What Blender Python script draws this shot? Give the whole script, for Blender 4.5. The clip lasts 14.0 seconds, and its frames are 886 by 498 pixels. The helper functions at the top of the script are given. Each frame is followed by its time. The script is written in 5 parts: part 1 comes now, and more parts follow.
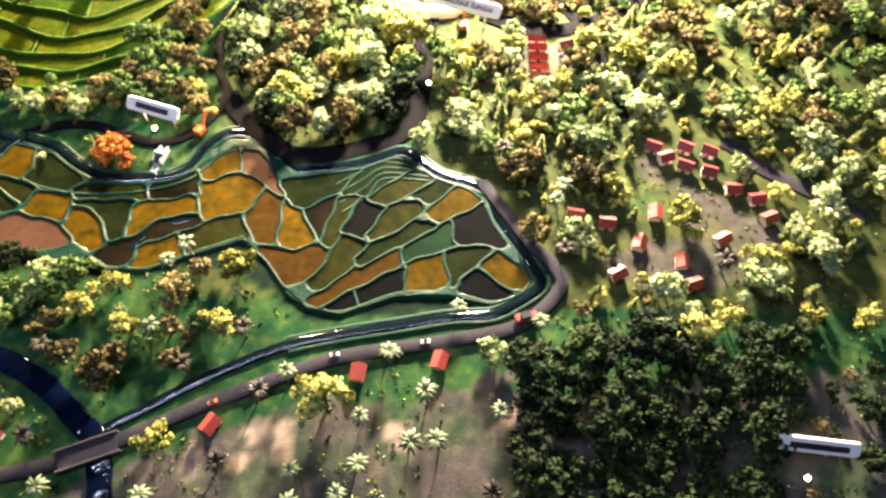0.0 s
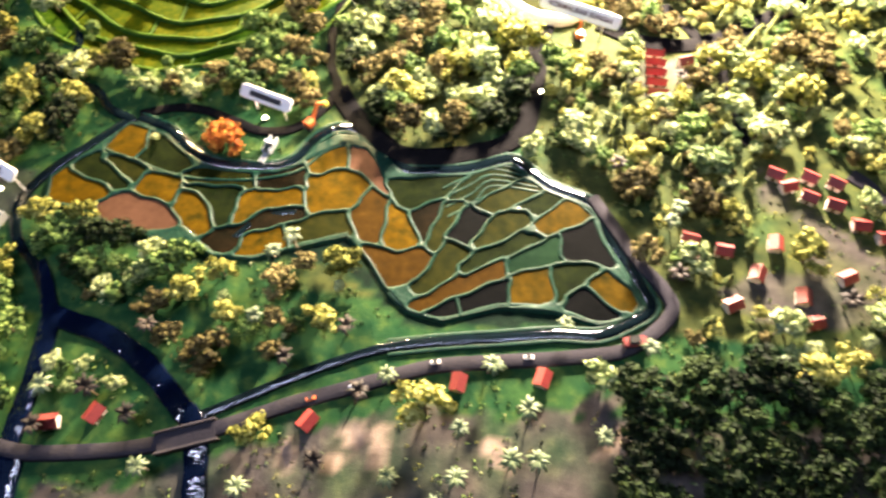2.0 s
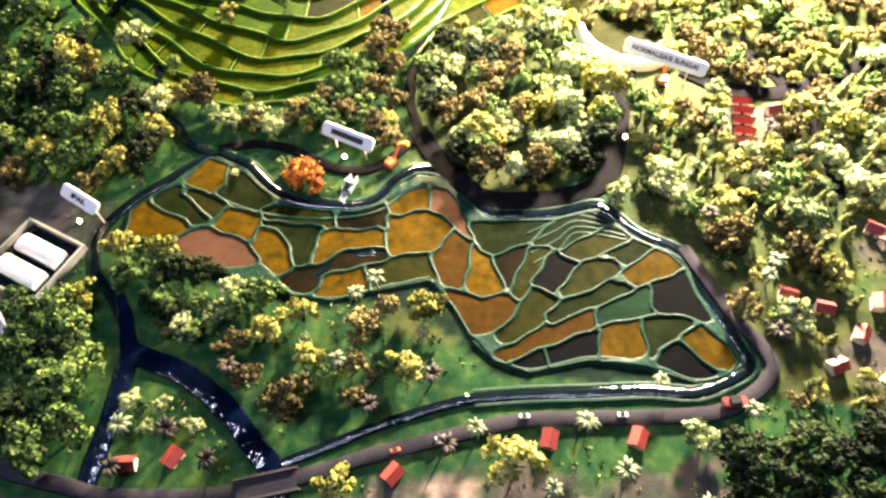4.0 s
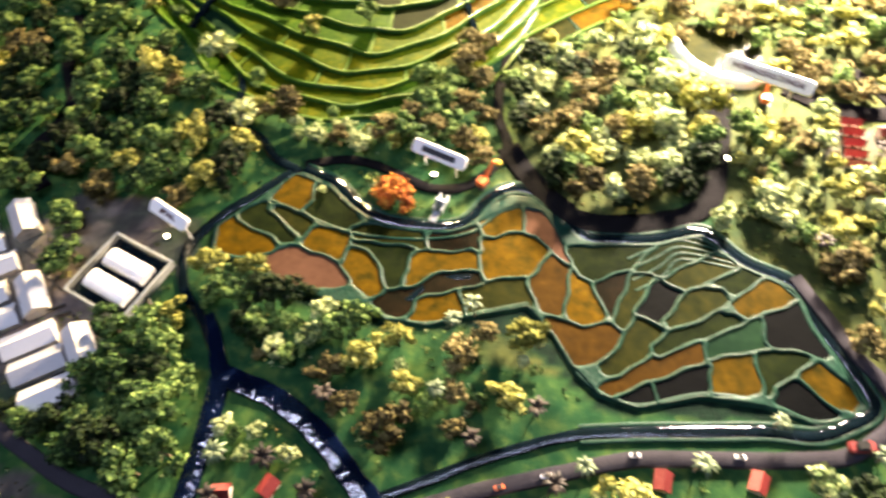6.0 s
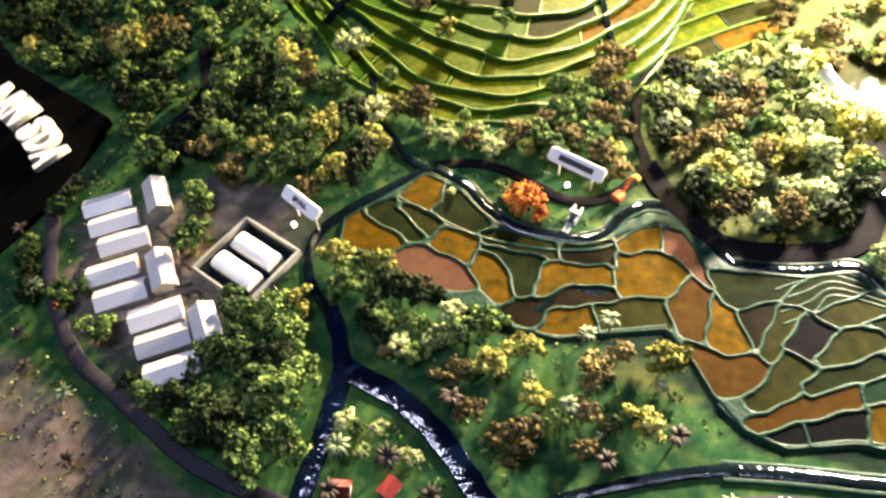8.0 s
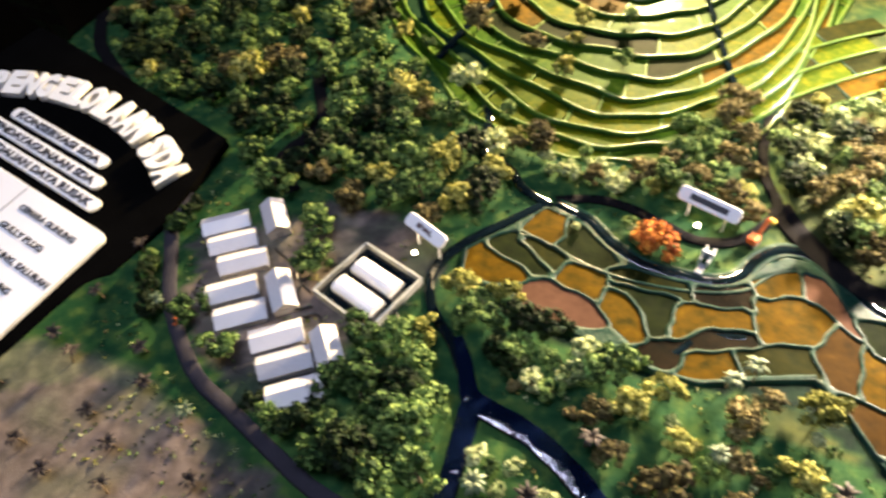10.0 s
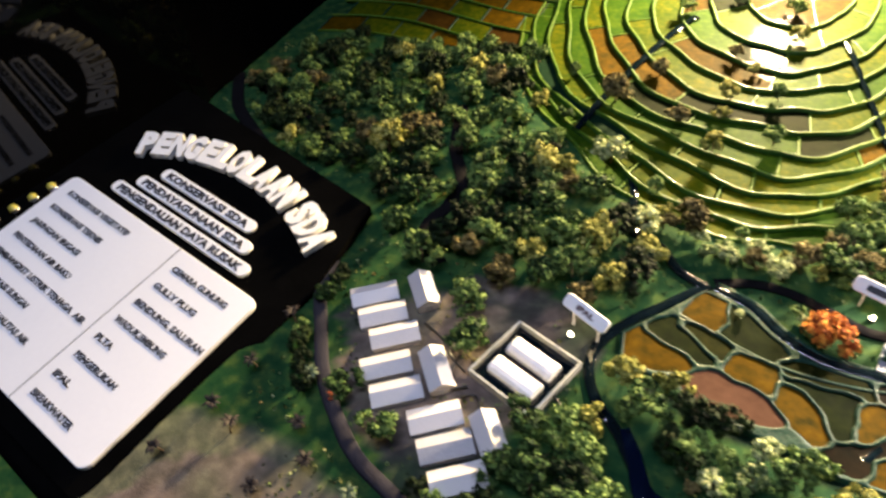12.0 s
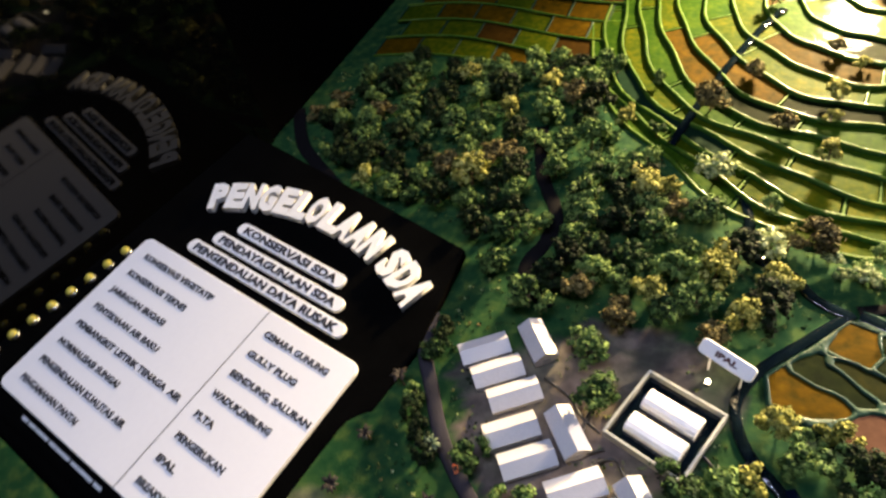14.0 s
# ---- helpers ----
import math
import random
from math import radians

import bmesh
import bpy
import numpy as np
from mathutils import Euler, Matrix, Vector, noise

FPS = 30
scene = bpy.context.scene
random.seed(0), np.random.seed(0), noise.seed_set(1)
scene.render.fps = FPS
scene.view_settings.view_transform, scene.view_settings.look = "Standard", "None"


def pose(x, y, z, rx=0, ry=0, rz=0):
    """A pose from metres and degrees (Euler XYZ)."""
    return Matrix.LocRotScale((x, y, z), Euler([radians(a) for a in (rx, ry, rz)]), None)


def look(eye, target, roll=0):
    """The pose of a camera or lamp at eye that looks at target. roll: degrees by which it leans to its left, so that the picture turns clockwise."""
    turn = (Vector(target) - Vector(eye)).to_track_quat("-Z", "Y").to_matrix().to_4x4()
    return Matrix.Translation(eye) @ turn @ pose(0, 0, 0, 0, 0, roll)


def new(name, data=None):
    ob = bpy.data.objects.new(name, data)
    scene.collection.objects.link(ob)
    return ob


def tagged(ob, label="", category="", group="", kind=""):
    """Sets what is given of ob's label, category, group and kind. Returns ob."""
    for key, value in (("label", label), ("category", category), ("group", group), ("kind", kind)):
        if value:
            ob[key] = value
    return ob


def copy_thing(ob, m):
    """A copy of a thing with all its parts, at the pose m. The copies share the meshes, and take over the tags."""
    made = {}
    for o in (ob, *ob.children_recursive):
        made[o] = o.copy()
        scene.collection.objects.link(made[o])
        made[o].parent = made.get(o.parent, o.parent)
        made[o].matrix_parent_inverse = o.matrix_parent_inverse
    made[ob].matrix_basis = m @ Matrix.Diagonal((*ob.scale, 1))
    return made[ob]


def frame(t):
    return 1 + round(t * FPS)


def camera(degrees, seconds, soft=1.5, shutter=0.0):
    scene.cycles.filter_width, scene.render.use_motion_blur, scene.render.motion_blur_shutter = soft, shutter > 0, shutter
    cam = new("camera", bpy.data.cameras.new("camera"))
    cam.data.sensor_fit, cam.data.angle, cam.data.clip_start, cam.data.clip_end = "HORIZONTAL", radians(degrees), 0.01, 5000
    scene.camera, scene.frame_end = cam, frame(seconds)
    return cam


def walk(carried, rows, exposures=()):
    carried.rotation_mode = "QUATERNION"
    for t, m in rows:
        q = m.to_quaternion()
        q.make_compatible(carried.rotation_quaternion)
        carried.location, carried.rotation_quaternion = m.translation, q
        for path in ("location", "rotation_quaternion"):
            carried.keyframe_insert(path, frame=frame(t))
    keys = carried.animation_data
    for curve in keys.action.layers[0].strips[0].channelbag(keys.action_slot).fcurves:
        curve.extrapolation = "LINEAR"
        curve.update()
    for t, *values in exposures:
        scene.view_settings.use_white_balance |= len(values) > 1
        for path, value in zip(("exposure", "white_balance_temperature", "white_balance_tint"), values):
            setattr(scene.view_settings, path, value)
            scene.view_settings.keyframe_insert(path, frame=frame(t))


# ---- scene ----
cam = camera(65.0, 14.0, soft=2.5, shutter=1.0)
PATH = [
    (0, (0.02, 0.286, 0.591), (0.011, 1.26, -1.156), 1.2),
    (0.5, (0.012, 0.286, 0.589), (-0.023, 1.262, -1.157), 0.8),
    (1, (-0.002, 0.294, 0.589), (-0.07, 1.273, -1.153), 0.2),
    (1.5, (-0.015, 0.295, 0.585), (-0.126, 1.265, -1.161), -0.5),
    (2, (-0.038, 0.294, 0.579), (-0.179, 1.267, -1.162), -0.7),
    (2.5, (-0.068, 0.292, 0.576), (-0.241, 1.273, -1.158), -0.3),
    (3, (-0.083, 0.294, 0.576), (-0.283, 1.306, -1.137), -1.1),
    (5.5, (-0.143, 0.317, 0.557), (-0.365, 1.373, -1.127), -2.7),
    (6, (-0.169, 0.319, 0.559), (-0.462, 1.361, -1.122), -4.1),
    (6.5, (-0.197, 0.324, 0.565), (-0.536, 1.338, -1.125), -3.5),
    (7, (-0.213, 0.32, 0.557), (-0.641, 1.306, -1.13), -6.6),
    (9.5, (-0.293, 0.265, 0.516), (-0.793, 1.452, -1.014), -3.5),
    (10, (-0.318, 0.263, 0.515), (-0.9, 1.399, -1.025), -5.5),
    (10.5, (-0.334, 0.262, 0.517), (-0.959, 1.396, -1.007), -6.3),
    (11, (-0.362, 0.262, 0.526), (-1.05, 1.374, -0.988), -7.8),
    (11.5, (-0.392, 0.253, 0.532), (-1.13, 1.341, -0.976), -8.8),
    (12, (-0.421, 0.254, 0.538), (-1.166, 1.408, -0.916), -7.7),
    (12.5, (-0.453, 0.247, 0.534), (-1.234, 1.365, -0.929), -8.5),
    (13, (-0.471, 0.241, 0.533), (-1.274, 1.325, -0.944), -9.4),
    (13.5, (-0.503, 0.256, 0.55), (-1.321, 1.366, -0.898), -11.8),
    (14, (-0.522, 0.287, 0.551), (-1.325, 1.388, -0.913), -14.6),
]
walk(cam, [(t, look(eye, target, roll)) for t, eye, target, roll in PATH], [(0.0, 0.12), (2.5, 0.24), (6.0, 0.14), (9.5, 0.14), (12.0, -0.13), (14.0, -0.18)])

# ---------------------------------------------------------------- light
def area_lamp(name, eye, target, size_x, size_y, watts, colour, spread=180):
    data = bpy.data.lights.new(name, "AREA")
    data.shape, data.size, data.size_y = "RECTANGLE", size_x, size_y
    data.energy, data.color, data.spread = watts, colour, radians(spread)
    ob = new(name, data)
    ob.matrix_world = look(eye, target)
    return ob


world = bpy.data.worlds.new("hall")
scene.world = world
world.use_nodes = True
world.node_tree.nodes["Background"].inputs[0].default_value = (0.80, 0.88, 1.0, 1)
world.node_tree.nodes["Background"].inputs[1].default_value = 0.035


def display_lamp(eye, target, watts, cone, radius, colour):
    data = bpy.data.lights.new("warm_display_lamp", "SPOT")
    data.energy, data.color, data.spot_size, data.spot_blend, data.shadow_soft_size = watts, colour, radians(cone), 1.0, radius
    new("warm_display_lamp", data).matrix_world = look(eye, target)


display_lamp((0.12, 1.29, 0.29), (0.10, 0.90, 0.0), 390, 110, 0.05, (1.0, 0.79, 0.58))
display_lamp((-0.46, 1.57, 0.29), (-0.46, 1.02, 0.0), 330, 92, 0.04, (1.0, 0.74, 0.38))
for k in range(3):
    area_lamp("ceiling_tube", (-0.95 + 0.62 * k, 0.40, 1.75), (-0.75 + 0.45 * k, 0.60, 0.0), 0.05, 0.9, (17.5, 6.0, 5.4)[k], (0.66, 0.73, 1.0))

# ---------------------------------------------------------------- materials


def link(nt, a, b):
    nt.links.new(a, b)


def material(name, colours, rough=0.7, grain=400.0, patch=30.0, bump=0.3, coat=0.0, metal=0.0, spec=0.5, by_object=0.0,
             by_island=0.0, wave=None):
    """A surface whose colour wanders between the colours at two scales, with fine relief."""
    m = bpy.data.materials.new(name)
    m.use_nodes = True
    nt = m.node_tree
    bsdf = nt.nodes["Principled BSDF"]
    co = nt.nodes.new("ShaderNodeTexCoord")
    big, small = nt.nodes.new("ShaderNodeTexNoise"), nt.nodes.new("ShaderNodeTexNoise")
    geo = nt.nodes.new("ShaderNodeNewGeometry")
    for n, s, d in ((big, patch, 3), (small, grain, 4)):
        n.inputs["Scale"].default_value, n.inputs["Detail"].default_value = s, d
        link(nt, geo.outputs["Position"], n.inputs["Vector"])
    mix = nt.nodes.new("ShaderNodeMath")
    mix.operation = "MULTIPLY_ADD"
    mix.inputs[1].default_value = 0.55
    link(nt, small.outputs["Fac"], mix.inputs[0])
    half = nt.nodes.new("ShaderNodeMath")
    half.operation = "MULTIPLY"
    half.inputs[1].default_value = 0.45
    link(nt, big.outputs["Fac"], half.inputs[0])
    link(nt, half.outputs[0], mix.inputs[2])
    fac = mix.outputs[0]
    for amount, node_type, out in ((by_object, "ShaderNodeObjectInfo", "Random"), (by_island, "ShaderNodeNewGeometry", "Random Per Island")):
        if amount:
            src = nt.nodes.new(node_type)
            add = nt.nodes.new("ShaderNodeMath")
            add.operation = "MULTIPLY_ADD"
            add.inputs[1].default_value = amount
            link(nt, src.outputs[out], add.inputs[0])
            shift = nt.nodes.new("ShaderNodeMath")
            shift.operation = "SUBTRACT"
            shift.inputs[1].default_value = amount / 2
            link(nt, fac, shift.inputs[0])
            link(nt, shift.outputs[0], add.inputs[2])
            fac = add.outputs[0]
    ramp = nt.nodes.new("ShaderNodeValToRGB")
    el = ramp.color_ramp.elements
    while len(el) < len(colours):
        el.new(0.5)
    for i, c in enumerate(colours):
        el[i].position = 0.5 if len(colours) == 1 else 0.28 + 0.44 * i / (len(colours) - 1)
        el[i].color = (*c, 1)
    link(nt, fac, ramp.inputs["Fac"])
    link(nt, ramp.outputs["Color"], bsdf.inputs["Base Color"])
    bsdf.inputs["Roughness"].default_value = rough
    bsdf.inputs["Metallic"].default_value = metal
    bsdf.inputs["Specular IOR Level"].default_value = spec
    bsdf.inputs["Coat Weight"].default_value = coat
    bsdf.inputs["Coat Roughness"].default_value = 0.07
    if bump:
        b = nt.nodes.new("ShaderNodeBump")
        b.inputs["Strength"].default_value = bump
        b.inputs["Distance"].default_value = 0.002
        src = small
        if wave:
            src = nt.nodes.new("ShaderNodeTexNoise")
            src.inputs["Scale"].default_value, src.inputs["Detail"].default_value = wave, 2
            link(nt, geo.outputs["Position"], src.inputs["Vector"])
        link(nt, src.outputs["Fac"], b.inputs["Height"])
        link(nt, b.outputs["Normal"], bsdf.inputs["Normal"])
        if coat:
            link(nt, b.outputs["Normal"], bsdf.inputs["Coat Normal"])
    return m


LEAF = {
    "green": material("leaf_green", [(0.00936, 0.0234, 0.006854), (0.0468, 0.09594, 0.02285), (0.1638, 0.234, 0.06398)], 0.75, 500, 25, 0, spec=0.12, by_object=0.35, by_island=0.5),
    "dark": material("leaf_dark", [(0.00168, 0.00462, 0.001506), (0.0063, 0.01512, 0.004516), (0.0231, 0.0399, 0.01054)], 0.75, 500, 25, 0, spec=0.12, by_object=0.3, by_island=0.5),
    "yellow": material("leaf_yellow", [(0.05329, 0.06218, 0.01093), (0.2043, 0.2043, 0.03645), (0.3908, 0.382, 0.1184)], 0.75, 500, 25, 0, spec=0.12, by_object=0.3, by_island=0.5),
    "brown": material("leaf_brown", [(0.02257, 0.01949, 0.008151), (0.08208, 0.06977, 0.02243), (0.1949, 0.159, 0.06526)], 0.8, 500, 25, 0, spec=0.12, by_object=0.3, by_island=0.5),
    "orange": material("leaf_orange", [(0.16, 0.04, 0.01), (0.42, 0.12, 0.02), (0.55, 0.24, 0.04)], 0.8, 500, 25, 0, spec=0.12, by_object=0.1, by_island=0.6),
    "pale": material("leaf_pale", [(0.05, 0.0875, 0.03), (0.2125, 0.2625, 0.108), (0.475, 0.5125, 0.264)], 0.75, 500, 25, 0, spec=0.12, by_object=0.3, by_island=0.5),
}
LEAF["conifer"] = material("leaf_conifer", [(0.03, 0.052, 0.014), (0.13, 0.155, 0.045), (0.32, 0.33, 0.12)], 0.75, 500, 25, 0, spec=0.12, by_object=0.3, by_island=0.5)
FROND = {
    "pale": material("frond_pale", [(0.05712, 0.09282, 0.03927), (0.1285, 0.1642, 0.08508)], 0.6, 500, 60, 0.1, by_object=0.4),
    "dark": material("frond_dark", [(0.0064, 0.00384, 0.0028), (0.024, 0.0128, 0.009)], 0.7, 500, 60, 0.1, by_object=0.4),
}
BARK = material("bark", [(0.05, 0.032, 0.018), (0.13, 0.09, 0.05)], 0.9, 600, 80, 0.5, by_object=0.3)
PALM_BARK = material("palm_bark", [(0.16, 0.12, 0.085), (0.30, 0.24, 0.18)], 0.9, 600, 80, 0.5, by_object=0.3)
WATER = material("resin_water", [(0.0008, 0.002, 0.006), (0.002, 0.005, 0.020)], 0.06, 60, 20, 0.40, coat=0.3, wave=150)
DITCH = material("ditch_water", [(0.002, 0.004, 0.004), (0.003, 0.007, 0.012)], 0.06, 60, 20, 0.28, coat=0.3, wave=240)
ROAD = material("road_paint", [(0.017, 0.016, 0.021), (0.034, 0.032, 0.042)], 0.8, 700, 40, 0.35, spec=0.05)
PARAPET = material("parapet_paint", [(0.05, 0.042, 0.044), (0.09, 0.078, 0.080)], 0.7, 700, 60, 0.3, spec=0.1)
TRACK = material("asphalt_track", [(0.0036, 0.0036, 0.0042), (0.0084, 0.0078, 0.009)], 0.85, 700, 40, 0.35, spec=0.03)
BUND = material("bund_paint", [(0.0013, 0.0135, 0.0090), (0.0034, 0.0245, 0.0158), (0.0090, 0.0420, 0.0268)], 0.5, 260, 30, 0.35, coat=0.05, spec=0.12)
BUND_YELLOW = material("terrace_bund_paint", [(0.0150, 0.052, 0.0052), (0.042, 0.092, 0.009), (0.10, 0.138, 0.016)], 0.45, 260, 30, 0.35, coat=0.35, spec=0.08, wave=180)
BUND_GREEN = material("terrace_wall_paint", [(0.006, 0.032, 0.006), (0.016, 0.055, 0.009), (0.034, 0.08, 0.012)], 0.5, 260, 30, 0.4, coat=0.15, spec=0.06)
# Dim yellow, mossy, olive and bund paints have the eastern fields' shade painted in.
FIELD = {
    "yellow": material("field_yellow", [(0.0085, 0.0095, 0.0007), (0.0330, 0.0210, 0.0006), (0.0560, 0.0300, 0.0006), (0.0800, 0.0480, 0.0017)], 0.7, 120, 55, 0.25, coat=0.02, wave=60, spec=0.02),
    # darker copy of the yellow, with shade put into the colour
    "ochre": material("field_dim_yellow", [(0.0075, 0.0085, 0.0007), (0.0240, 0.0160, 0.0007), (0.0380, 0.0220, 0.0008), (0.0560, 0.0340, 0.0014)], 0.7, 120, 55, 0.25, coat=0.02, wave=60, spec=0.02),
    "orange": material("field_orange", [(0.0080, 0.0062, 0.0010), (0.0230, 0.0115, 0.0015), (0.0300, 0.0150, 0.0018), (0.0450, 0.0230, 0.0030)], 0.7, 120, 55, 0.25, coat=0.02, wave=60, spec=0.02),
    "brown": material("field_brown", [(0.0016, 0.0018, 0.0006), (0.0042, 0.0030, 0.0011), (0.0085, 0.0052, 0.0022)], 0.7, 120, 55, 0.25, coat=0.02, wave=60, spec=0.02),
    "clay": material("field_clay", [(0.03952, 0.01976, 0.0126), (0.07508, 0.03755, 0.02436)], 0.7, 140, 32, 0.25, coat=0.02, wave=60, spec=0.02),
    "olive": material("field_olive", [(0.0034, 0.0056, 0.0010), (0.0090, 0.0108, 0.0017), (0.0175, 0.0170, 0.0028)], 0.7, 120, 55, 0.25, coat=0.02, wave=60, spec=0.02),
    "dark": material("field_dark", [(0.00042, 0.000756, 0.001082), (0.001344, 0.001764, 0.002434)], 0.7, 140, 32, 0.25, coat=0.02, wave=60, spec=0.02),
    "leaf": material("field_leaf", [(0.006, 0.024, 0.0016), (0.017, 0.044, 0.0026), (0.040, 0.066, 0.0036)], 0.6, 140, 32, 0.3, coat=0.02, wave=70, spec=0.02),
    "moss": material("field_dim_moss", [(0.0016, 0.0036, 0.0010), (0.0042, 0.0076, 0.0016), (0.0085, 0.0125, 0.0025)], 0.7, 120, 55, 0.25, coat=0.02, wave=60, spec=0.02),
    "green": material("field_green", [(0.002376, 0.01069, 0.005645), (0.006654, 0.02138, 0.009674)], 0.7, 140, 32, 0.25, coat=0.02, wave=60, spec=0.02),
    "lime": material("field_lime", [(0.009, 0.026, 0.0012), (0.030, 0.046, 0.0016), (0.078, 0.074, 0.0020)], 0.6, 140, 32, 0.3, coat=0.02, wave=70, spec=0.02),
}
RED = material("roof_red", [(0.13, 0.016, 0.016), (0.24, 0.03, 0.028)], 0.5, 500, 60, 0.25, by_object=0.5)
PINK = material("wall_plaster", [(0.55, 0.46, 0.42), (0.72, 0.64, 0.60)], 0.6, 500, 60, 0.2, by_object=0.4)
SHED = material("shed_card", [(0.46, 0.44, 0.45), (0.58, 0.56, 0.57)], 0.45, 500, 30, 0.08, by_object=0.5)
WHITE = material("white_card", [(0.74, 0.73, 0.75), (0.84, 0.83, 0.85)], 0.35, 500, 30, 0.08, by_object=0.3)
TIN = material("grey_roof", [(0.34, 0.34, 0.37), (0.46, 0.46, 0.50)], 0.35, 500, 30, 0.1, by_object=0.6)
CONCRETE = material("grey_basin", [(0.26, 0.27, 0.26), (0.40, 0.41, 0.39)], 0.6, 600, 50, 0.3)
FOAM = material("white_foam", [(0.78, 0.77, 0.76), (0.88, 0.87, 0.86)], 0.55, 900, 60, 0.25)
PLATE = material("white_acrylic", [(0.80, 0.80, 0.84), (0.84, 0.84, 0.87)], 0.3, 200, 8, 0.0)
BLACK = material("black_board", [(0.0012, 0.0012, 0.0012), (0.003, 0.003, 0.003)], 0.9, 600, 30, 0.1, spec=0.0)
INK = material("black_ink", [(0.010, 0.010, 0.014), (0.022, 0.022, 0.028)], 0.5, 600, 30, 0.0)
RUST_INK = material("rust_ink", [(0.05, 0.012, 0.010), (0.08, 0.020, 0.016)], 0.5, 600, 30, 0.0)
GREY_INK = material("grey_ink", [(0.55, 0.55, 0.57), (0.62, 0.62, 0.64)], 0.5, 600, 30, 0.0)
GOLD = material("brass_button", [(0.50, 0.42, 0.05), (0.62, 0.54, 0.10)], 0.28, 400, 80, 0.05, coat=0.5)
CHROME = material("chrome_ring", [(0.6, 0.6, 0.6), (0.7, 0.7, 0.7)], 0.22, 400, 80, 0.0, metal=1.0)
ORANGE = material("orange_paint", [(0.50, 0.10, 0.02), (0.62, 0.16, 0.04)], 0.4, 400, 80, 0.1)
DARKMETAL = material("dark_pipe", [(0.008, 0.008, 0.008), (0.02, 0.02, 0.02)], 0.4, 400, 80, 0.1)
SILVER = material("silver_paint", [(0.45, 0.47, 0.55), (0.65, 0.67, 0.72)], 0.3, 400, 80, 0.1, metal=0.6)
HALL = material("dark_hall", [(0.003, 0.003, 0.003), (0.006, 0.0055, 0.005)], 0.8, 30, 3, 0.1)
CASE = material("black_acrylic", [(0.0015, 0.0015, 0.0015), (0.002, 0.002, 0.002)], 0.04, 30, 3, 0.0, spec=0.3)


def glow_material(name, colour, strength):
    """A small lamp that is switched on."""
    m = bpy.data.materials.new(name)
    m.use_nodes = True
    bsdf = m.node_tree.nodes["Principled BSDF"]
    bsdf.inputs["Base Color"].default_value = (*colour, 1)
    bsdf.inputs["Emission Color"].default_value = (*colour, 1)
    bsdf.inputs["Emission Strength"].default_value = strength
    return m


LED = glow_material("lit_lamp", (1.0, 0.84, 0.52), 30.0)


def ground_material():
    """Green flock, sand, painted earth and pale patches of painted light, mixed by the plan's zones."""
    m = bpy.data.materials.new("flocked_ground")
    m.use_nodes = True
    nt = m.node_tree
    bsdf = nt.nodes["Principled BSDF"]
    geo = nt.nodes.new("ShaderNodeNewGeometry")

    def noise_node(scale, detail=4):
        n = nt.nodes.new("ShaderNodeTexNoise")
        n.inputs["Scale"].default_value, n.inputs["Detail"].default_value = scale, detail
        link(nt, geo.outputs["Position"], n.inputs["Vector"])
        return n

    def ramp(src, colours, lo=0.32, hi=0.68):
        r = nt.nodes.new("ShaderNodeValToRGB")
        el = r.color_ramp.elements
        while len(el) < len(colours):
            el.new(0.5)
        for i, c in enumerate(colours):
            el[i].position, el[i].color = lo + (hi - lo) * i / (len(colours) - 1), (*c, 1)
        link(nt, src, r.inputs["Fac"])
        return r.outputs["Color"]

    def mixed(fac, a, b):
        n = nt.nodes.new("ShaderNodeMix")
        n.data_type = "RGBA"
        link(nt, fac, n.inputs[0])
        link(nt, a, n.inputs[6])
        link(nt, b, n.inputs[7])
        return n.outputs[2]

    fine, mid, wide = noise_node(820), noise_node(75), noise_node(16)
    grass = mixed(fine.outputs["Fac"], ramp(wide.outputs["Fac"], [(0.003, 0.023, 0.009), (0.009, 0.043, 0.015), (0.038, 0.088, 0.020)]),
                  ramp(mid.outputs["Fac"], [(0.003, 0.025, 0.010), (0.018, 0.054, 0.018), (0.075, 0.115, 0.026)]))
    sand = mixed(fine.outputs["Fac"], ramp(mid.outputs["Fac"], [(0.028, 0.025, 0.025), (0.055, 0.048, 0.046), (0.10, 0.086, 0.080)]),
                 ramp(wide.outputs["Fac"], [(0.038, 0.034, 0.033), (0.072, 0.062, 0.058)]))
    teal = ramp(mid.outputs["Fac"], [(0.0013, 0.006, 0.004), (0.003, 0.012, 0.007), (0.007, 0.021, 0.010)])
    dry = mixed(fine.outputs["Fac"], ramp(mid.outputs["Fac"], [(0.012, 0.022, 0.008), (0.045, 0.050, 0.016), (0.078, 0.080, 0.022)]), ramp(wide.outputs["Fac"], [(0.012, 0.025, 0.009), (0.050, 0.056, 0.016)]))
    zone = nt.nodes.new("ShaderNodeAttribute")
    zone.attribute_name = "zone"
    parts = nt.nodes.new("ShaderNodeSeparateColor")
    link(nt, zone.outputs["Color"], parts.inputs[0])
    # pinkish tone of the painted light patches, shared with paler bare ground
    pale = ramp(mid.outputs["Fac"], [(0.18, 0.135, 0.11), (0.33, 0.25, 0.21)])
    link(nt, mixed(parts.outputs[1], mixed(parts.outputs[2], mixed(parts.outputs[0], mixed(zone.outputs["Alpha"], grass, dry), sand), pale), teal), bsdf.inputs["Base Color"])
    bsdf.inputs["Roughness"].default_value = 0.75
    bsdf.inputs["Specular IOR Level"].default_value = 0.05
    b = nt.nodes.new("ShaderNodeBump")
    b.inputs["Strength"].default_value, b.inputs["Distance"].default_value = 0.4, 0.002
    link(nt, fine.outputs["Fac"], b.inputs["Height"])
    link(nt, b.outputs["Normal"], bsdf.inputs["Normal"])
    return m


GROUND = ground_material()

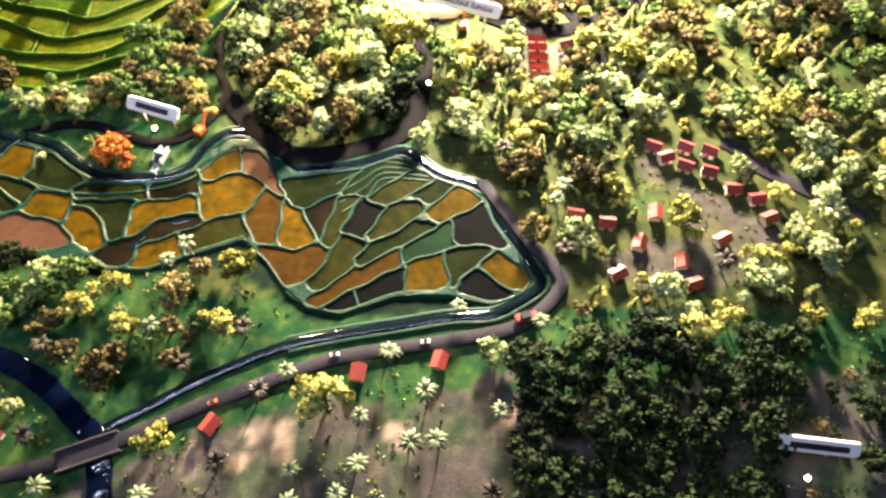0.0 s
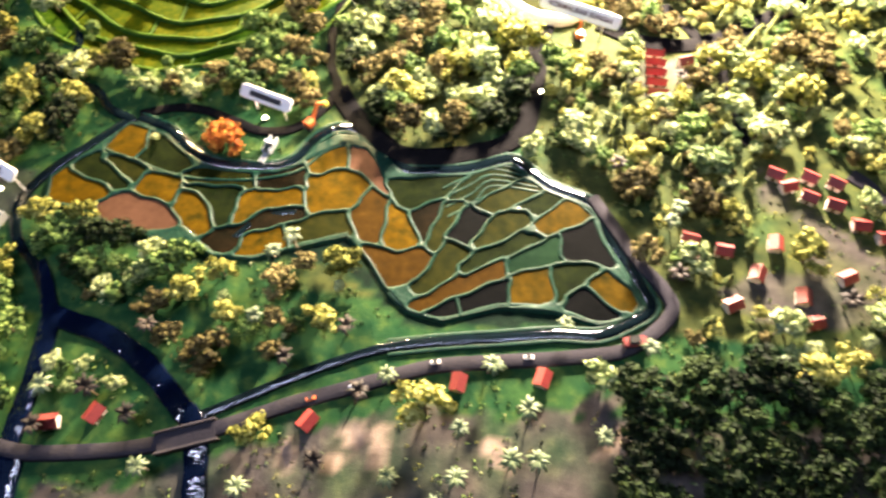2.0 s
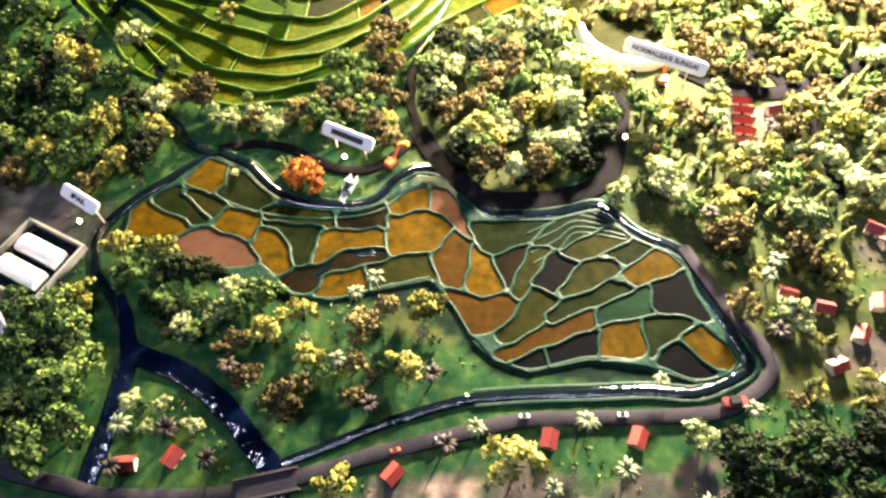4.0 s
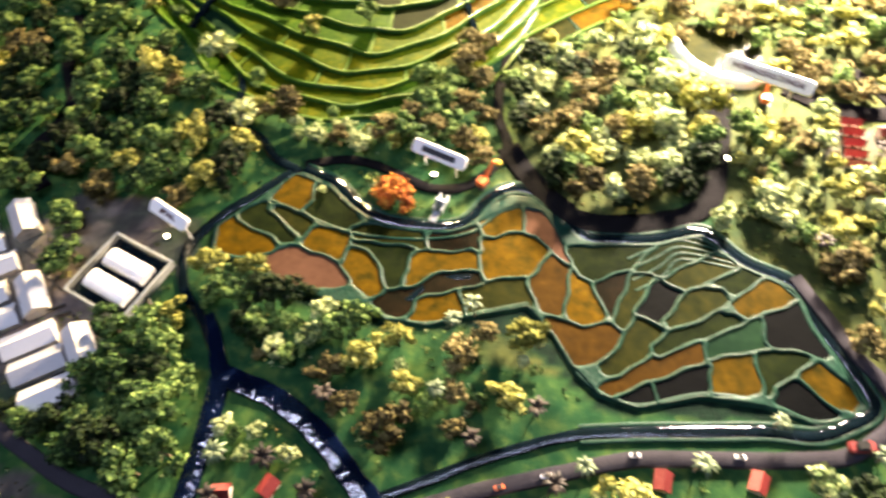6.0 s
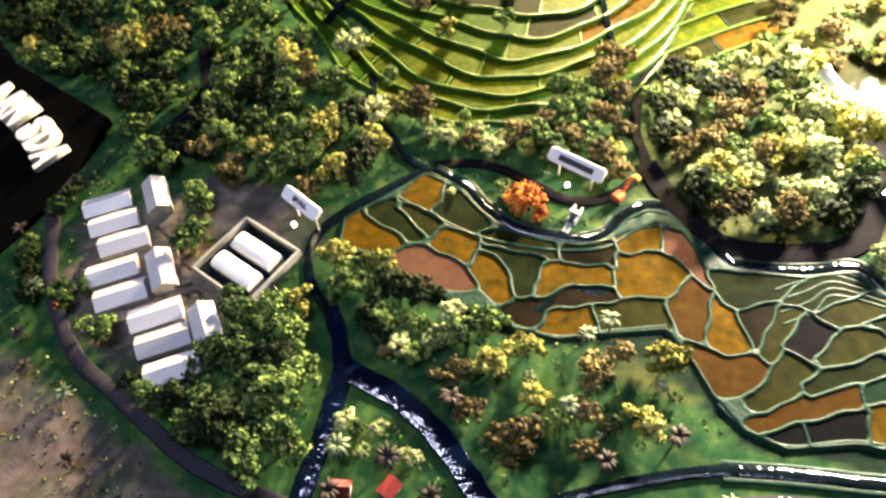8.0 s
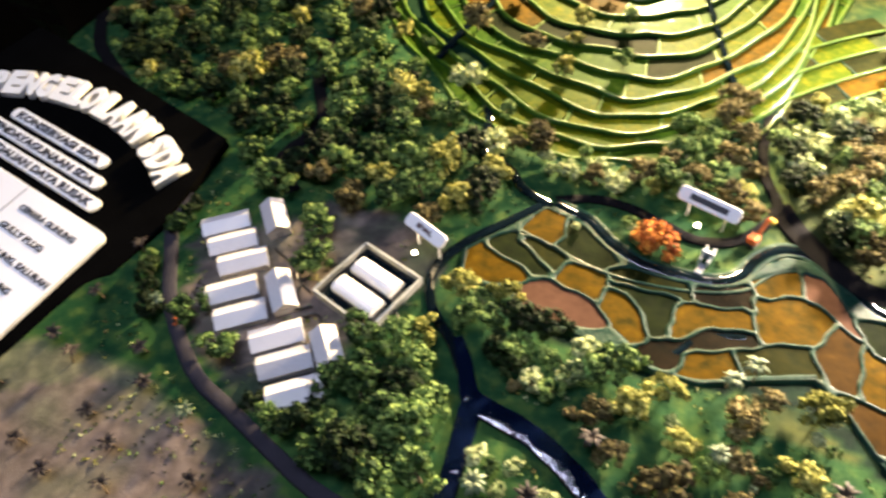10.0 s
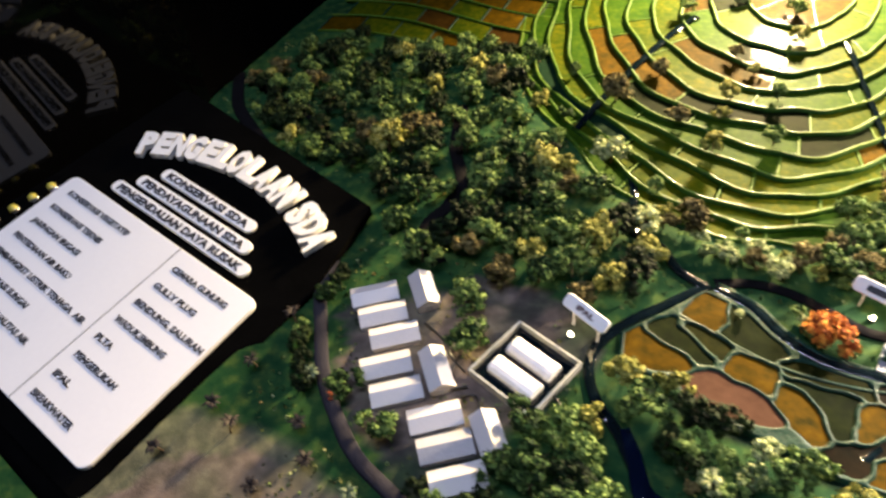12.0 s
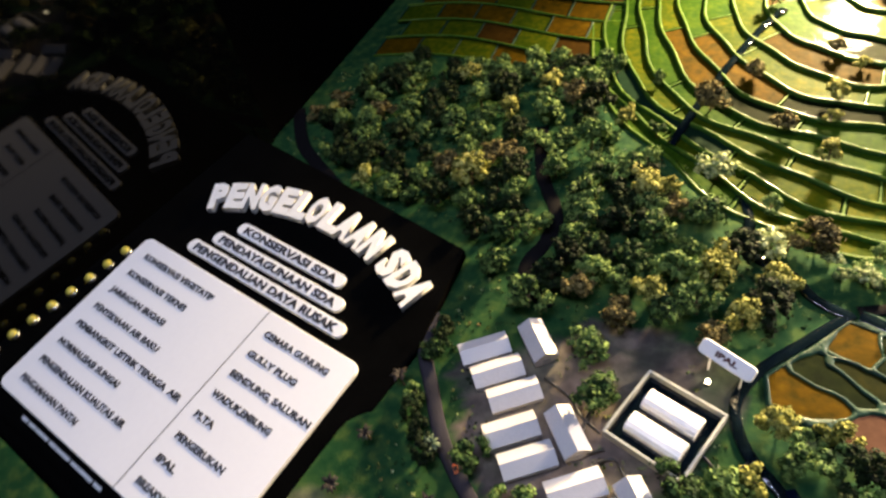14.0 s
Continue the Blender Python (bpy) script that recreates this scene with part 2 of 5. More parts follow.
# ---------------------------------------------------------------- building helpers


def mesh_from(name, bm, mat, smooth=False):
    me = bpy.data.meshes.new(name)
    bm.to_mesh(me)
    bm.free()
    me.materials.append(mat)
    if smooth:
        me.shade_smooth()
    return me


def part(name, bm, mat, parent=None, label="", smooth=False):
    """Links a bmesh (or a ready mesh) as one object under its thing."""
    me = bm if isinstance(bm, bpy.types.Mesh) else mesh_from(name, bm, mat, smooth)
    ob = new(name, me)
    ob.parent = parent
    return tagged(ob, label)


def thing(name, label, category, group="", kind="", at=None):
    ob = new(name)
    ob.empty_display_size = 0.01
    if at is not None:
        ob.matrix_world = at
    return tagged(ob, label, category, group, kind)


def box(bm, x0, y0, z0, x1, y1, z1, bevel=0.0):
    made = bmesh.ops.create_cube(bm, size=1)["verts"]
    for v in made:
        v.co = Vector(((x0 + x1) / 2 + v.co.x * (x1 - x0), (y0 + y1) / 2 + v.co.y * (y1 - y0), (z0 + z1) / 2 + v.co.z * (z1 - z0)))
    if bevel:
        edges = list({e for v in made for e in v.link_edges})
        bmesh.ops.bevel(bm, geom=edges, offset=bevel, segments=2, affect="EDGES")
    return bm


def curve_points(pts, closed=False, steps=6):
    """A smooth line through the plan's points (centimetres), as metres."""
    n, out = len(pts), []
    for i in range(n if closed else n - 1):
        p = [pts[(i + k) % n] if closed else pts[min(max(i + k, 0), n - 1)] for k in (-1, 0, 1, 2)]
        for s in range(steps):
            u = s / steps
            out.append(tuple(0.005 * (2 * p[1][a] + (p[2][a] - p[0][a]) * u + (2 * p[0][a] - 5 * p[1][a] + 4 * p[2][a] - p[3][a]) * u * u
                                      + (3 * p[1][a] - p[0][a] - 3 * p[2][a] + p[3][a]) * u ** 3) for a in (0, 1)))
    if not closed:
        out.append((pts[-1][0] * 0.01, pts[-1][1] * 0.01))
    return out


def ground_z(x, y):
    rise = 0.16 * max(0.0, y - 0.98) * min(1.0, max(0.0, (x + 0.12) * 6))
    calm = min(1.0, max(0.12, 12 * max(abs(x + 0.20) - 0.30, abs(y - 0.635) - 0.095)))
    return rise + calm * (0.0016 * noise.noise((x * 22, y * 22, 0)) + 0.0008 * noise.noise((x * 70, y * 70, 3)))


def sides(line, closed):
    out, n = [], len(line)
    for i in range(n):
        a = line[(i - 1) % n] if closed or i else line[0]
        b = line[(i + 1) % n] if closed or i < n - 1 else line[-1]
        d = Vector((b[0] - a[0], b[1] - a[1])).normalized()
        out.append((-d.y, d.x))
    return out


def ribbon(line, width, z, wobble=0.12, closed=False, crown=0.0, follow=True, taper=0):
    """A strip along a line with a rounded section and uneven edges."""
    bm, rows = bmesh.new(), []
    for i, (p, s) in enumerate(zip(line, sides(line, closed))):
        w = width * 0.5 * (1 + wobble * noise.noise((p[0] * 60, p[1] * 60, 7)))
        w *= min(1.0, 0.45 + 0.55 * i / taper) if taper else 1.0
        g = ground_z(*p) if follow else 0.0
        rows.append([bm.verts.new((p[0] + s[0] * w * k, p[1] + s[1] * w * k, g + z + crown * (1 - k * k) - drop))
                     for k, drop in ((-1.14, 0.004), (-1.02, 0.0012), (-0.98, 0.0002), (-0.94, 0), (0, 0), (0.94, 0), (0.98, 0.0002), (1.02, 0.0012), (1.14, 0.004))])
    n = len(rows)
    for i in range(n if closed else n - 1):
        for k in range(8):
            bm.faces.new((rows[i][k + 1], rows[i][k], rows[(i + 1) % n][k], rows[(i + 1) % n][k + 1]))
    bmesh.ops.recalc_face_normals(bm, faces=bm.faces)
    return bm


def ridge(bm, line, radius, z, closed=False, flat=0.8, follow=True, offset=0.0):
    """A low rounded bund along a line."""
    rows = []
    for p, s in zip(line, sides(line, closed)):
        r = radius * (1 + 0.22 * noise.noise((p[0] * 90, p[1] * 90, 2)))
        g = (ground_z(*p) if follow else 0.0) + z
        rows.append([bm.verts.new((p[0] + s[0] * (offset + r * math.cos(a)), p[1] + s[1] * (offset + r * math.cos(a)), g + r * flat * math.sin(a)))
                     for a in (-0.5, 0.35, 1.05, 1.57, 2.09, 2.79, 3.64)])
    n = len(rows)
    for i in range(n if closed else n - 1):
        for k in range(6):
            bm.faces.new((rows[i][k], rows[i][k + 1], rows[(i + 1) % n][k + 1], rows[(i + 1) % n][k]))
    return bm


def slab(line, z, depth=0.004, follow=True):
    """A flat piece with the outline of a closed line, lying at height z."""
    bm = bmesh.new()
    g = (sum(ground_z(*p) for p in line) / len(line)) if follow else 0.0
    top = [bm.verts.new((x, y, g + z)) for x, y in line]
    low = [bm.verts.new((x, y, g + z - depth)) for x, y in line]
    bm.faces.new(top)
    for i in range(len(line)):
        j = (i + 1) % len(line)
        bm.faces.new((top[i], low[i], low[j], top[j]))
    bmesh.ops.recalc_face_normals(bm, faces=bm.faces)
    bmesh.ops.triangulate(bm, faces=[f for f in bm.faces if len(f.verts) > 4])
    return bm


def inside(x, y, poly):
    hit, n = False, len(poly)
    for i in range(n):
        (x0, y0), (x1, y1) = poly[i], poly[(i + 1) % n]
        if (y0 > y) != (y1 > y) and x < (x1 - x0) * (y - y0) / (y1 - y0) + x0:
            hit = not hit
    return hit


def text_mesh(words, size, mat, depth=0.0, width=None, bold=0.0, align="LEFT"):
    """Lettering in the built-in font, as a mesh; width squeezes or widens it to a length."""
    cu = bpy.data.curves.new("lettering", "FONT")
    cu.body, cu.size, cu.extrude, cu.offset, cu.align_x = words, size, depth, bold, align
    cu.resolution_u = 2
    ob = bpy.data.objects.new("lettering", cu)
    scene.collection.objects.link(ob)
    bpy.context.view_layer.update()
    me = bpy.data.meshes.new_from_object(ob.evaluated_get(bpy.context.evaluated_depsgraph_get()))
    bpy.data.objects.remove(ob)
    bpy.data.curves.remove(cu)
    if width:
        xs = [v.co.x for v in me.vertices]
        k = width / max(1e-6, max(xs) - min(xs))
        for v in me.vertices:
            v.co.x *= k
    me.materials.clear()
    me.materials.append(mat)
    return me

# ---------------------------------------------------------------- plan (centimetres)
LOOP = [(-27.2, 42.6), (-24.3, 44.4), (-20.1, 47.1), (-15.7, 49.5), (-12.0, 51.1), (-7.2, 52.3), (-2.3, 53.3), (2.5, 54.3), (6.4, 54.7),
        (9.3, 56.3), (11.1, 57.9), (10.6, 59.5), (9.4, 61.6), (7.3, 64.9), (6.2, 67.9), (4.6, 69.2), (1.2, 70.3), (-1.8, 72.6), (-3.5, 73.0),
        (-7.4, 71.3), (-11.9, 70.5), (-13.6, 70.6), (-16.4, 73.0), (-19.1, 74.8), (-21.6, 74.8), (-23.6, 72.9), (-24.8, 70.4), (-26.9, 69.1),
        (-30.4, 68.7), (-33.5, 68.9), (-36.4, 70.3), (-38.9, 72.2), (-41.1, 73.0), (-42.8, 73.5)]
WEST = [(-43.4, 73.6), (-46.6, 69.5), (-49.6, 65.5), (-51.0, 61.4), (-49.5, 57.6), (-46.6, 55.0), (-44.6, 52.6), (-43.0, 50.6)]
EAST_BRANCH = [(-46.1, 55.5), (-44.6, 53.3), (-43.0, 50.6), (-40.9, 49.9), (-37.3, 49.1), (-32.8, 46.9), (-28.6, 43.6), (-27.2, 42.6), (-26.3, 40.7),
               (-25.5, 38.0), (-24.5, 33.0), (-24.0, 26.0)]
SOUTH_BRANCH = [(-42.8, 50.2), (-42.1, 44.8), (-41.8, 40.8), (-41.6, 38.9), (-40.8, 37.2), (-40.4, 35.4), (-39.6, 30.0), (-39.0, 26.0)]
NORTH_DITCH = [(-57.2, 93.5), (-55.6, 88.3), (-53.5, 82.8), (-52.5, 78.3), (-48.7, 76.5), (-46.6, 74.4), (-43.6, 73.2)]
HILL_DITCH = [(-55.5, 117), (-57.3, 113.3), (-59.7, 106.0), (-61.8, 98.2), (-63.4, 91.5)]
TRACK_WEST = [(-43.0, 74.0), (-39.4, 75.4), (-36.1, 75.4), (-32.7, 74.4), (-29.3, 73.4), (-25.8, 74.4), (-23.4, 77.6), (-22.6, 80.2), (-24.2, 84.0),
              (-24.9, 88.3), (-24.8, 91.9), (-25.5, 97.0)]
TRACK_EAST = [(-22.6, 80.2), (-20.2, 77.0), (-16.5, 73.6), (-13.8, 72.2), (-9.7, 72.6), (-5.3, 74.1), (-3.1, 75.6), (-1.8, 77.8), (-1.3, 83.5),
              (-1.1, 89.6), (-0.6, 94.0)]
ROAD_LINE = [(5.4, 69.4), (8.0, 65.6), (10.2, 62.3), (12.2, 60.1), (12.9, 57.6), (9.3, 53.9), (5.0, 52.5), (-2.1, 51.1), (-7.8, 49.9), (-13.4, 47.6),
             (-19.6, 44.9), (-23.0, 43.1), (-26.9, 41.3), (-31.1, 39.8), (-35.6, 38.8), (-39.8, 38.2), (-42.9, 38.4), (-47.0, 38.6), (-51.2, 39.1),
             (-55.4, 40.4), (-60.8, 42.3), (-65.6, 44.0), (-69.8, 47.0), (-73.0, 50.0), (-76.2, 54.4), (-78.6, 58.0), (-79.6, 62.0)]
PATH_EAST = [(21.0, 78.0), (20.2, 84.0), (17.5, 92.0), (13.0, 98.0)]
PATH_NORTH = [(5.5, 93.8), (11.0, 91.6), (17.0, 92.2), (24.0, 96.5), (33.0, 103.0)]
LANE = [(31.2, 75.6), (32.9, 74.3), (34.3, 72.5), (39.0, 69.5), (44.0, 66.5)]
WEDGE_A = [(-113.5, 88.0), (-109.0, 82.0), (-104.6, 78.7), (-98.5, 75.0)]
WEDGE_B = [(-110.2, 87.4), (-102.7, 84.3), (-96.0, 82.6)]
FOREST_TRACK = [(-79.0, 92.0), (-76.0, 83.9), (-72.4, 78.3), (-72.2, 74.1), (-72.8, 69.9), (-69.0, 66.0)]
SAND = [[(-24, 40.5), (-14, 44.5), (-6, 46.2), (4, 47.0), (9, 47.2), (7.5, 42), (7, 37), (8, 20), (-40, 20), (-39, 35), (-30, 37.2)],
        [(-62, 40.5), (-68, 40.5), (-75, 41), (-81, 36), (-86, 27), (-88, 20), (-44, 20), (-43, 36.5), (-52, 37.5)],
        [(21.6, 76), (25.5, 71), (31, 67.5), (35.5, 64.5), (33, 59), (27, 57.8), (18, 59), (17.5, 61), (24, 63.5), (27.5, 66.5), (22, 71)],
        [(-75.5, 57), (-69, 60), (-64.5, 66), (-56, 67), (-50.5, 65), (-50.8, 58.5), (-55, 51), (-54.5, 44.5), (-60, 43), (-68.5, 47.5)],
        [(10, 50.5), (4, 48.5), (9, 45), (14, 47), (34, 50), (62, 50), (62, 26), (8, 26), (6, 45)],
        [(8, 88), (14, 90), (17, 86), (13.5, 83.5), (9.5, 84)]]
FIELD_BASE = [(10.2, 58.2), (9.0, 60.8), (6.8, 64.4), (5.6, 67.4), (4.2, 68.6), (0.8, 69.8), (-2.0, 71.9), (-3.6, 72.3), (-7.2, 70.7), (-11.8, 69.9), (-13.9, 70.0), (-16.8, 72.4), (-19.3, 74.1), (-21.2, 74.0),
              (-23.0, 72.4), (-24.3, 69.9), (-26.6, 68.5), (-30.4, 68.1), (-33.7, 68.3), (-36.8, 69.8), (-39.2, 71.6), (-41.6, 72.4), (-43.6, 72.8), (-46.2, 69.0), (-49.3, 65.0), (-48.6, 62.2),
              (-42.6, 60.4), (-39.2, 59.4), (-32.6, 58.7), (-30.2, 58.1), (-26.3, 58.2), (-22.3, 60.0), (-17.8, 61.8), (-15.2, 59.4), (-13.4, 57.0), (-10.9, 54.8), (-7.5, 54.2), (-2.6, 56.2), (2.4, 56.4), (6.4, 55.6), (9.3, 56.7)]
FIELD_ZONE = LOOP[9:] + [(-46, 69.5), (-49.5, 64), (-48.5, 60.5), (-40, 58.5), (-31, 57.3), (-20, 59), (-15.5, 57), (-10.5, 53.6), (-4, 54.2), (4, 55.2)]

# Painted light patches on the sand, and broader stretches of paler ground.
LIT_AND_PALE = [(-13.5, 42.9, 1.1, 1.5), (-19.0, 41.3, 0.8, 1.4), (-10.9, 41.5, 0.9, 1.6), (-15.0, 40.6, 1.2, 1.0), (-2.4, 43.8, 1.5, 1.1), (-1.0, 42.6, 1.2, 0.8), (-11.5, 43.4, 0.9, 0.6), (8.4, 45.2, 1.7, 1.2),
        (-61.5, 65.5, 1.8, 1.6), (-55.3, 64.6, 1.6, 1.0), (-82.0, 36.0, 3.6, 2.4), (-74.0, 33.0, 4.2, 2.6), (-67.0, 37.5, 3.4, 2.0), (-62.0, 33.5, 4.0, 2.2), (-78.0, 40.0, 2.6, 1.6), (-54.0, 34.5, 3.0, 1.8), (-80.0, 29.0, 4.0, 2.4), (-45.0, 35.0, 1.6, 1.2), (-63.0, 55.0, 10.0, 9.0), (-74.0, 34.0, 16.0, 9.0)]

# ---------------------------------------------------------------- the model's ground and its case
EDGE = [(-113.4, 79), (-84, 68), (-81.0, 57.0), (-84.6, 31.5), (-86.5, 29.0), (-124.5, 36.6), (-127, 30), (-129, 16), (95, 16), (95, 190), (-113.4, 190)]


def far_from(px, py, poly):
    """Signed distances of many places from a closed outline (centimetres; negative inside)."""
    d2, hit = np.full(px.shape, 1e9), np.zeros(px.shape, bool)
    for (ax, ay), (bx, by) in zip(poly, poly[1:] + poly[:1]):
        ex, ey = bx - ax, by - ay
        u = np.clip(((px - ax) * ex + (py - ay) * ey) / max(1e-9, ex * ex + ey * ey), 0, 1)
        d2 = np.minimum(d2, (px - ax - u * ex) ** 2 + (py - ay - u * ey) ** 2)
        if ay != by:
            hit ^= ((ay > py) != (by > py)) & (px < (bx - ax) * (py - ay) / (by - ay) + ax)
    return np.where(hit, -1, 1) * np.sqrt(d2)


def on_edge(x, y):
    """The nearest place on the rim of the model's ground (centimetres)."""
    best = None
    for (ax, ay), (bx, by) in zip(EDGE, EDGE[1:] + EDGE[:1]):
        ex, ey = bx - ax, by - ay
        u = min(1.0, max(0.0, ((x - ax) * ex + (y - ay) * ey) / (ex * ex + ey * ey)))
        q = (ax + u * ex, ay + u * ey)
        d = (q[0] - x) ** 2 + (q[1] - y) ** 2
        if best is None or d < best[0]:
            best = (d, q)
    return best[1]


def build_ground():
    """One sheet of flocked ground, cut out round the black board."""
    x0, x1, y0, y1, step = -1.30, 0.95, 0.14, 1.90, 0.0075
    nx, ny = int((x1 - x0) / step) + 1, int((y1 - y0) / step) + 1
    xs, ys = np.linspace(x0, x1, nx), np.linspace(y0, y1, ny)
    co, zone = [], []
    for y in ys:
        for x in xs:
            co.append((x, y, ground_z(x, y)))
            wx, wy = 100 * x + 1.3 * noise.noise((x * 40, y * 40, 5)), 100 * y + 1.3 * noise.noise((x * 40, y * 40, 9))
            s = 1.0 if y < 0.98 and any(inside(wx, wy, p) for p in SAND) else 0.0
            if s:
                s = min(1.0, max(0.25, 0.78 + 0.9 * noise.noise((x * 26, y * 26, 4))))
            # one mask for the painted light patches and the paler ground
            pale = max([0.0] + [1 - ((wx - px) / a) ** 2 - ((wy - py) / b) ** 2 for px, py, a, b in LIT_AND_PALE]) if y < 0.7 else 0.0
            dry = 0.0
            if y > 0.56 and not inside(100 * x, 100 * y, FIELD_ZONE):
                dry = min(0.9, max(0.0, 1.6 * min(1.0, (x + 0.30) * 5) * (0.80 + 1.1 * noise.noise((x * 14, y * 14, 8)))))
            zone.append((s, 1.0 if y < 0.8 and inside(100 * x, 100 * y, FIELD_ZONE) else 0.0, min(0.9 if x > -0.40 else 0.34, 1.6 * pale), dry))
    px, py = np.meshgrid(xs * 100, ys * 100)
    off = far_from(px, py, EDGE)
    whole = np.minimum(np.minimum(off[:-1, :-1], off[1:, :-1]), np.minimum(off[:-1, 1:], off[1:, 1:])) < 0
    faces = [(j * nx + i, j * nx + i + 1, (j + 1) * nx + i + 1, (j + 1) * nx + i) for j, i in zip(*(q.tolist() for q in np.nonzero(whole)))]
    for j, i in zip(*(q.tolist() for q in np.nonzero((off > 0) & (off < 1.2)))):
        x, y, z = co[j * nx + i]
        q = on_edge(100 * x, 100 * y)
        co[j * nx + i] = (q[0] * 0.01, q[1] * 0.01, z)
    me = bpy.data.meshes.new("ground")
    me.from_pydata(co, [], faces)
    attr = me.color_attributes.new("zone", "FLOAT_COLOR", "POINT")
    attr.data.foreach_set("color", np.array(zone, dtype=np.float32).ravel())
    me.materials.append(GROUND)
    me.shade_smooth()
    tagged(new("ground", me), "green flocked model ground with sandy patches, painted earth and painted light patches", "ground", kind="structure")


build_ground()
tagged(part("table_base", box(bmesh.new(), -1.36, 0.10, -0.10, 1.0, 1.95, -0.030), BLACK), "black painted table base under the model", "table base", kind="structure")
BOARD = pose(-1.0244, 0.468, 0.0, 0, 0, -10.96) @ pose(0, 0, 0, 4.57, 2.86, 0)
wall = tagged(part("wall_case", box(bmesh.new(), -0.221, -0.50, -0.09, -0.196, 0.300, 0.55), CASE), "glossy black acrylic side wall of the display case", "case wall", kind="structure")
wall.matrix_world = pose(-1.0244, 0.468, 0.0, 0, 2, -16)
tagged(part("wall_case_north", box(bmesh.new(), -1.150, 0.79, -0.09, -1.134, 1.93, 0.55), BLACK), "matt black wall beside the model forest", "case wall", kind="structure")
tagged(part("floor", box(bmesh.new(), -3.2, -2.2, -0.92, 3.2, 3.6, -0.86), HALL), "dark floor of the exhibition hall", "floor", kind="structure")
tagged(part("ceiling", box(bmesh.new(), -3.2, -2.2, 2.2, 3.2, 3.6, 2.26), HALL), "dark ceiling of the exhibition hall", "ceiling", kind="structure")
for side, b in (("north", (-3.2, 3.6, 3.2, 3.7)), ("south", (-3.2, -2.3, 3.2, -2.2)), ("west", (-3.3, -2.3, -3.2, 3.7)), ("east", (3.2, -2.3, 3.3, 3.7))):
    tagged(part("wall_" + side, box(bmesh.new(), b[0], b[1], -0.9, b[2], b[3], 2.24), HALL), "dark wall of the exhibition hall", "wall", kind="structure")
tagged(part("table_rim", box(bmesh.new(), -1.30, 0.10, -0.02, 1.0, 0.13, 0.012, 0.003), BLACK), "black rim along the edge of the model table", "table rim", kind="structure")

# ---------------------------------------------------------------- water, tracks and roads


def waterway(name, pts, width, z, mat, label, category, closed=False, wobble=0.14, taper=0):
    ob = part(name, ribbon(curve_points(pts, closed), width, z, wobble, closed, taper=taper), mat, smooth=True)
    return tagged(ob, label, category, kind="structure")


waterway("road", ROAD_LINE, 0.0122, 0.0040, ROAD, "purple-grey painted model road beside the river", "road", wobble=0.05)
waterway("road_lane", LANE, 0.016, 0.0016, ROAD, "short grey painted lane near the red-roofed village", "lane", wobble=0.06)
waterway("track_west", TRACK_WEST, 0.0105, 0.0022, TRACK, "dark asphalt track winding behind the rice fields", "track")
waterway("track_east", TRACK_EAST, 0.022, 0.0025, TRACK, "dark channel bed below the white dam", "channel")
waterway("track_hill", PATH_EAST, 0.013, 0.0020, TRACK, "dark track between trees on the hillside", "track")
waterway("track_ridge", PATH_NORTH, 0.020, 0.0020, TRACK, "dark track beside the long white sign", "track")
waterway("track_corner", WEDGE_A, 0.017, 0.0020, TRACK, "dark ditch crossing the green corner", "ditch")
waterway("track_corner_side", WEDGE_B, 0.013, 0.0018, TRACK, "dark ditch branching in the green corner", "ditch")
waterway("track_forest", FOREST_TRACK, 0.015, 0.0018, TRACK, "dark track through the model forest", "track")
waterway("water_loop", LOOP, 0.0090, 0.0024, DITCH, "dark glossy resin river looping round the rice fields", "river")
waterway("water_east", EAST_BRANCH, 0.0190, 0.0030, WATER, "dark blue glossy resin river branch with ripples", "river", taper=14)
waterway("water_south", SOUTH_BRANCH, 0.0165, 0.0033, WATER, "dark blue glossy resin river branch with ripples", "river")
waterway("water_west", WEST, 0.0095, 0.0027, DITCH, "dark narrow resin canal beside the treatment basin", "canal")
waterway("water_north", NORTH_DITCH, 0.0098, 0.0028, DITCH, "dark narrow resin canal below the terraces", "canal")

bank = thing("river_bank", "glossy teal-green raised banks along the looping river", "river bank", kind="structure")
line = curve_points(LOOP[4:], False)
for s in (1, -1):
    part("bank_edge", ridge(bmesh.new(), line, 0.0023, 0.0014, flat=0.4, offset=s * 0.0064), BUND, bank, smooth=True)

bridge = thing("road_bridge", "flat grey-brown road bridge with low parapets over the river", "bridge", at=pose(-0.2715, 0.4115, ground_z(-0.2715, 0.4115), 0, 0, 22))
part("deck", box(bmesh.new(), -0.024, -0.0078, 0.0, 0.024, 0.0078, 0.0052, 0.0004), ROAD, bridge)
for side in (-1, 1):
    part("parapet", box(bmesh.new(), -0.026, side * 0.0086 - 0.0011, 0.0, 0.026, side * 0.0086 + 0.0011, 0.0078, 0.0005), PARAPET, bridge, "grey-brown parapet")

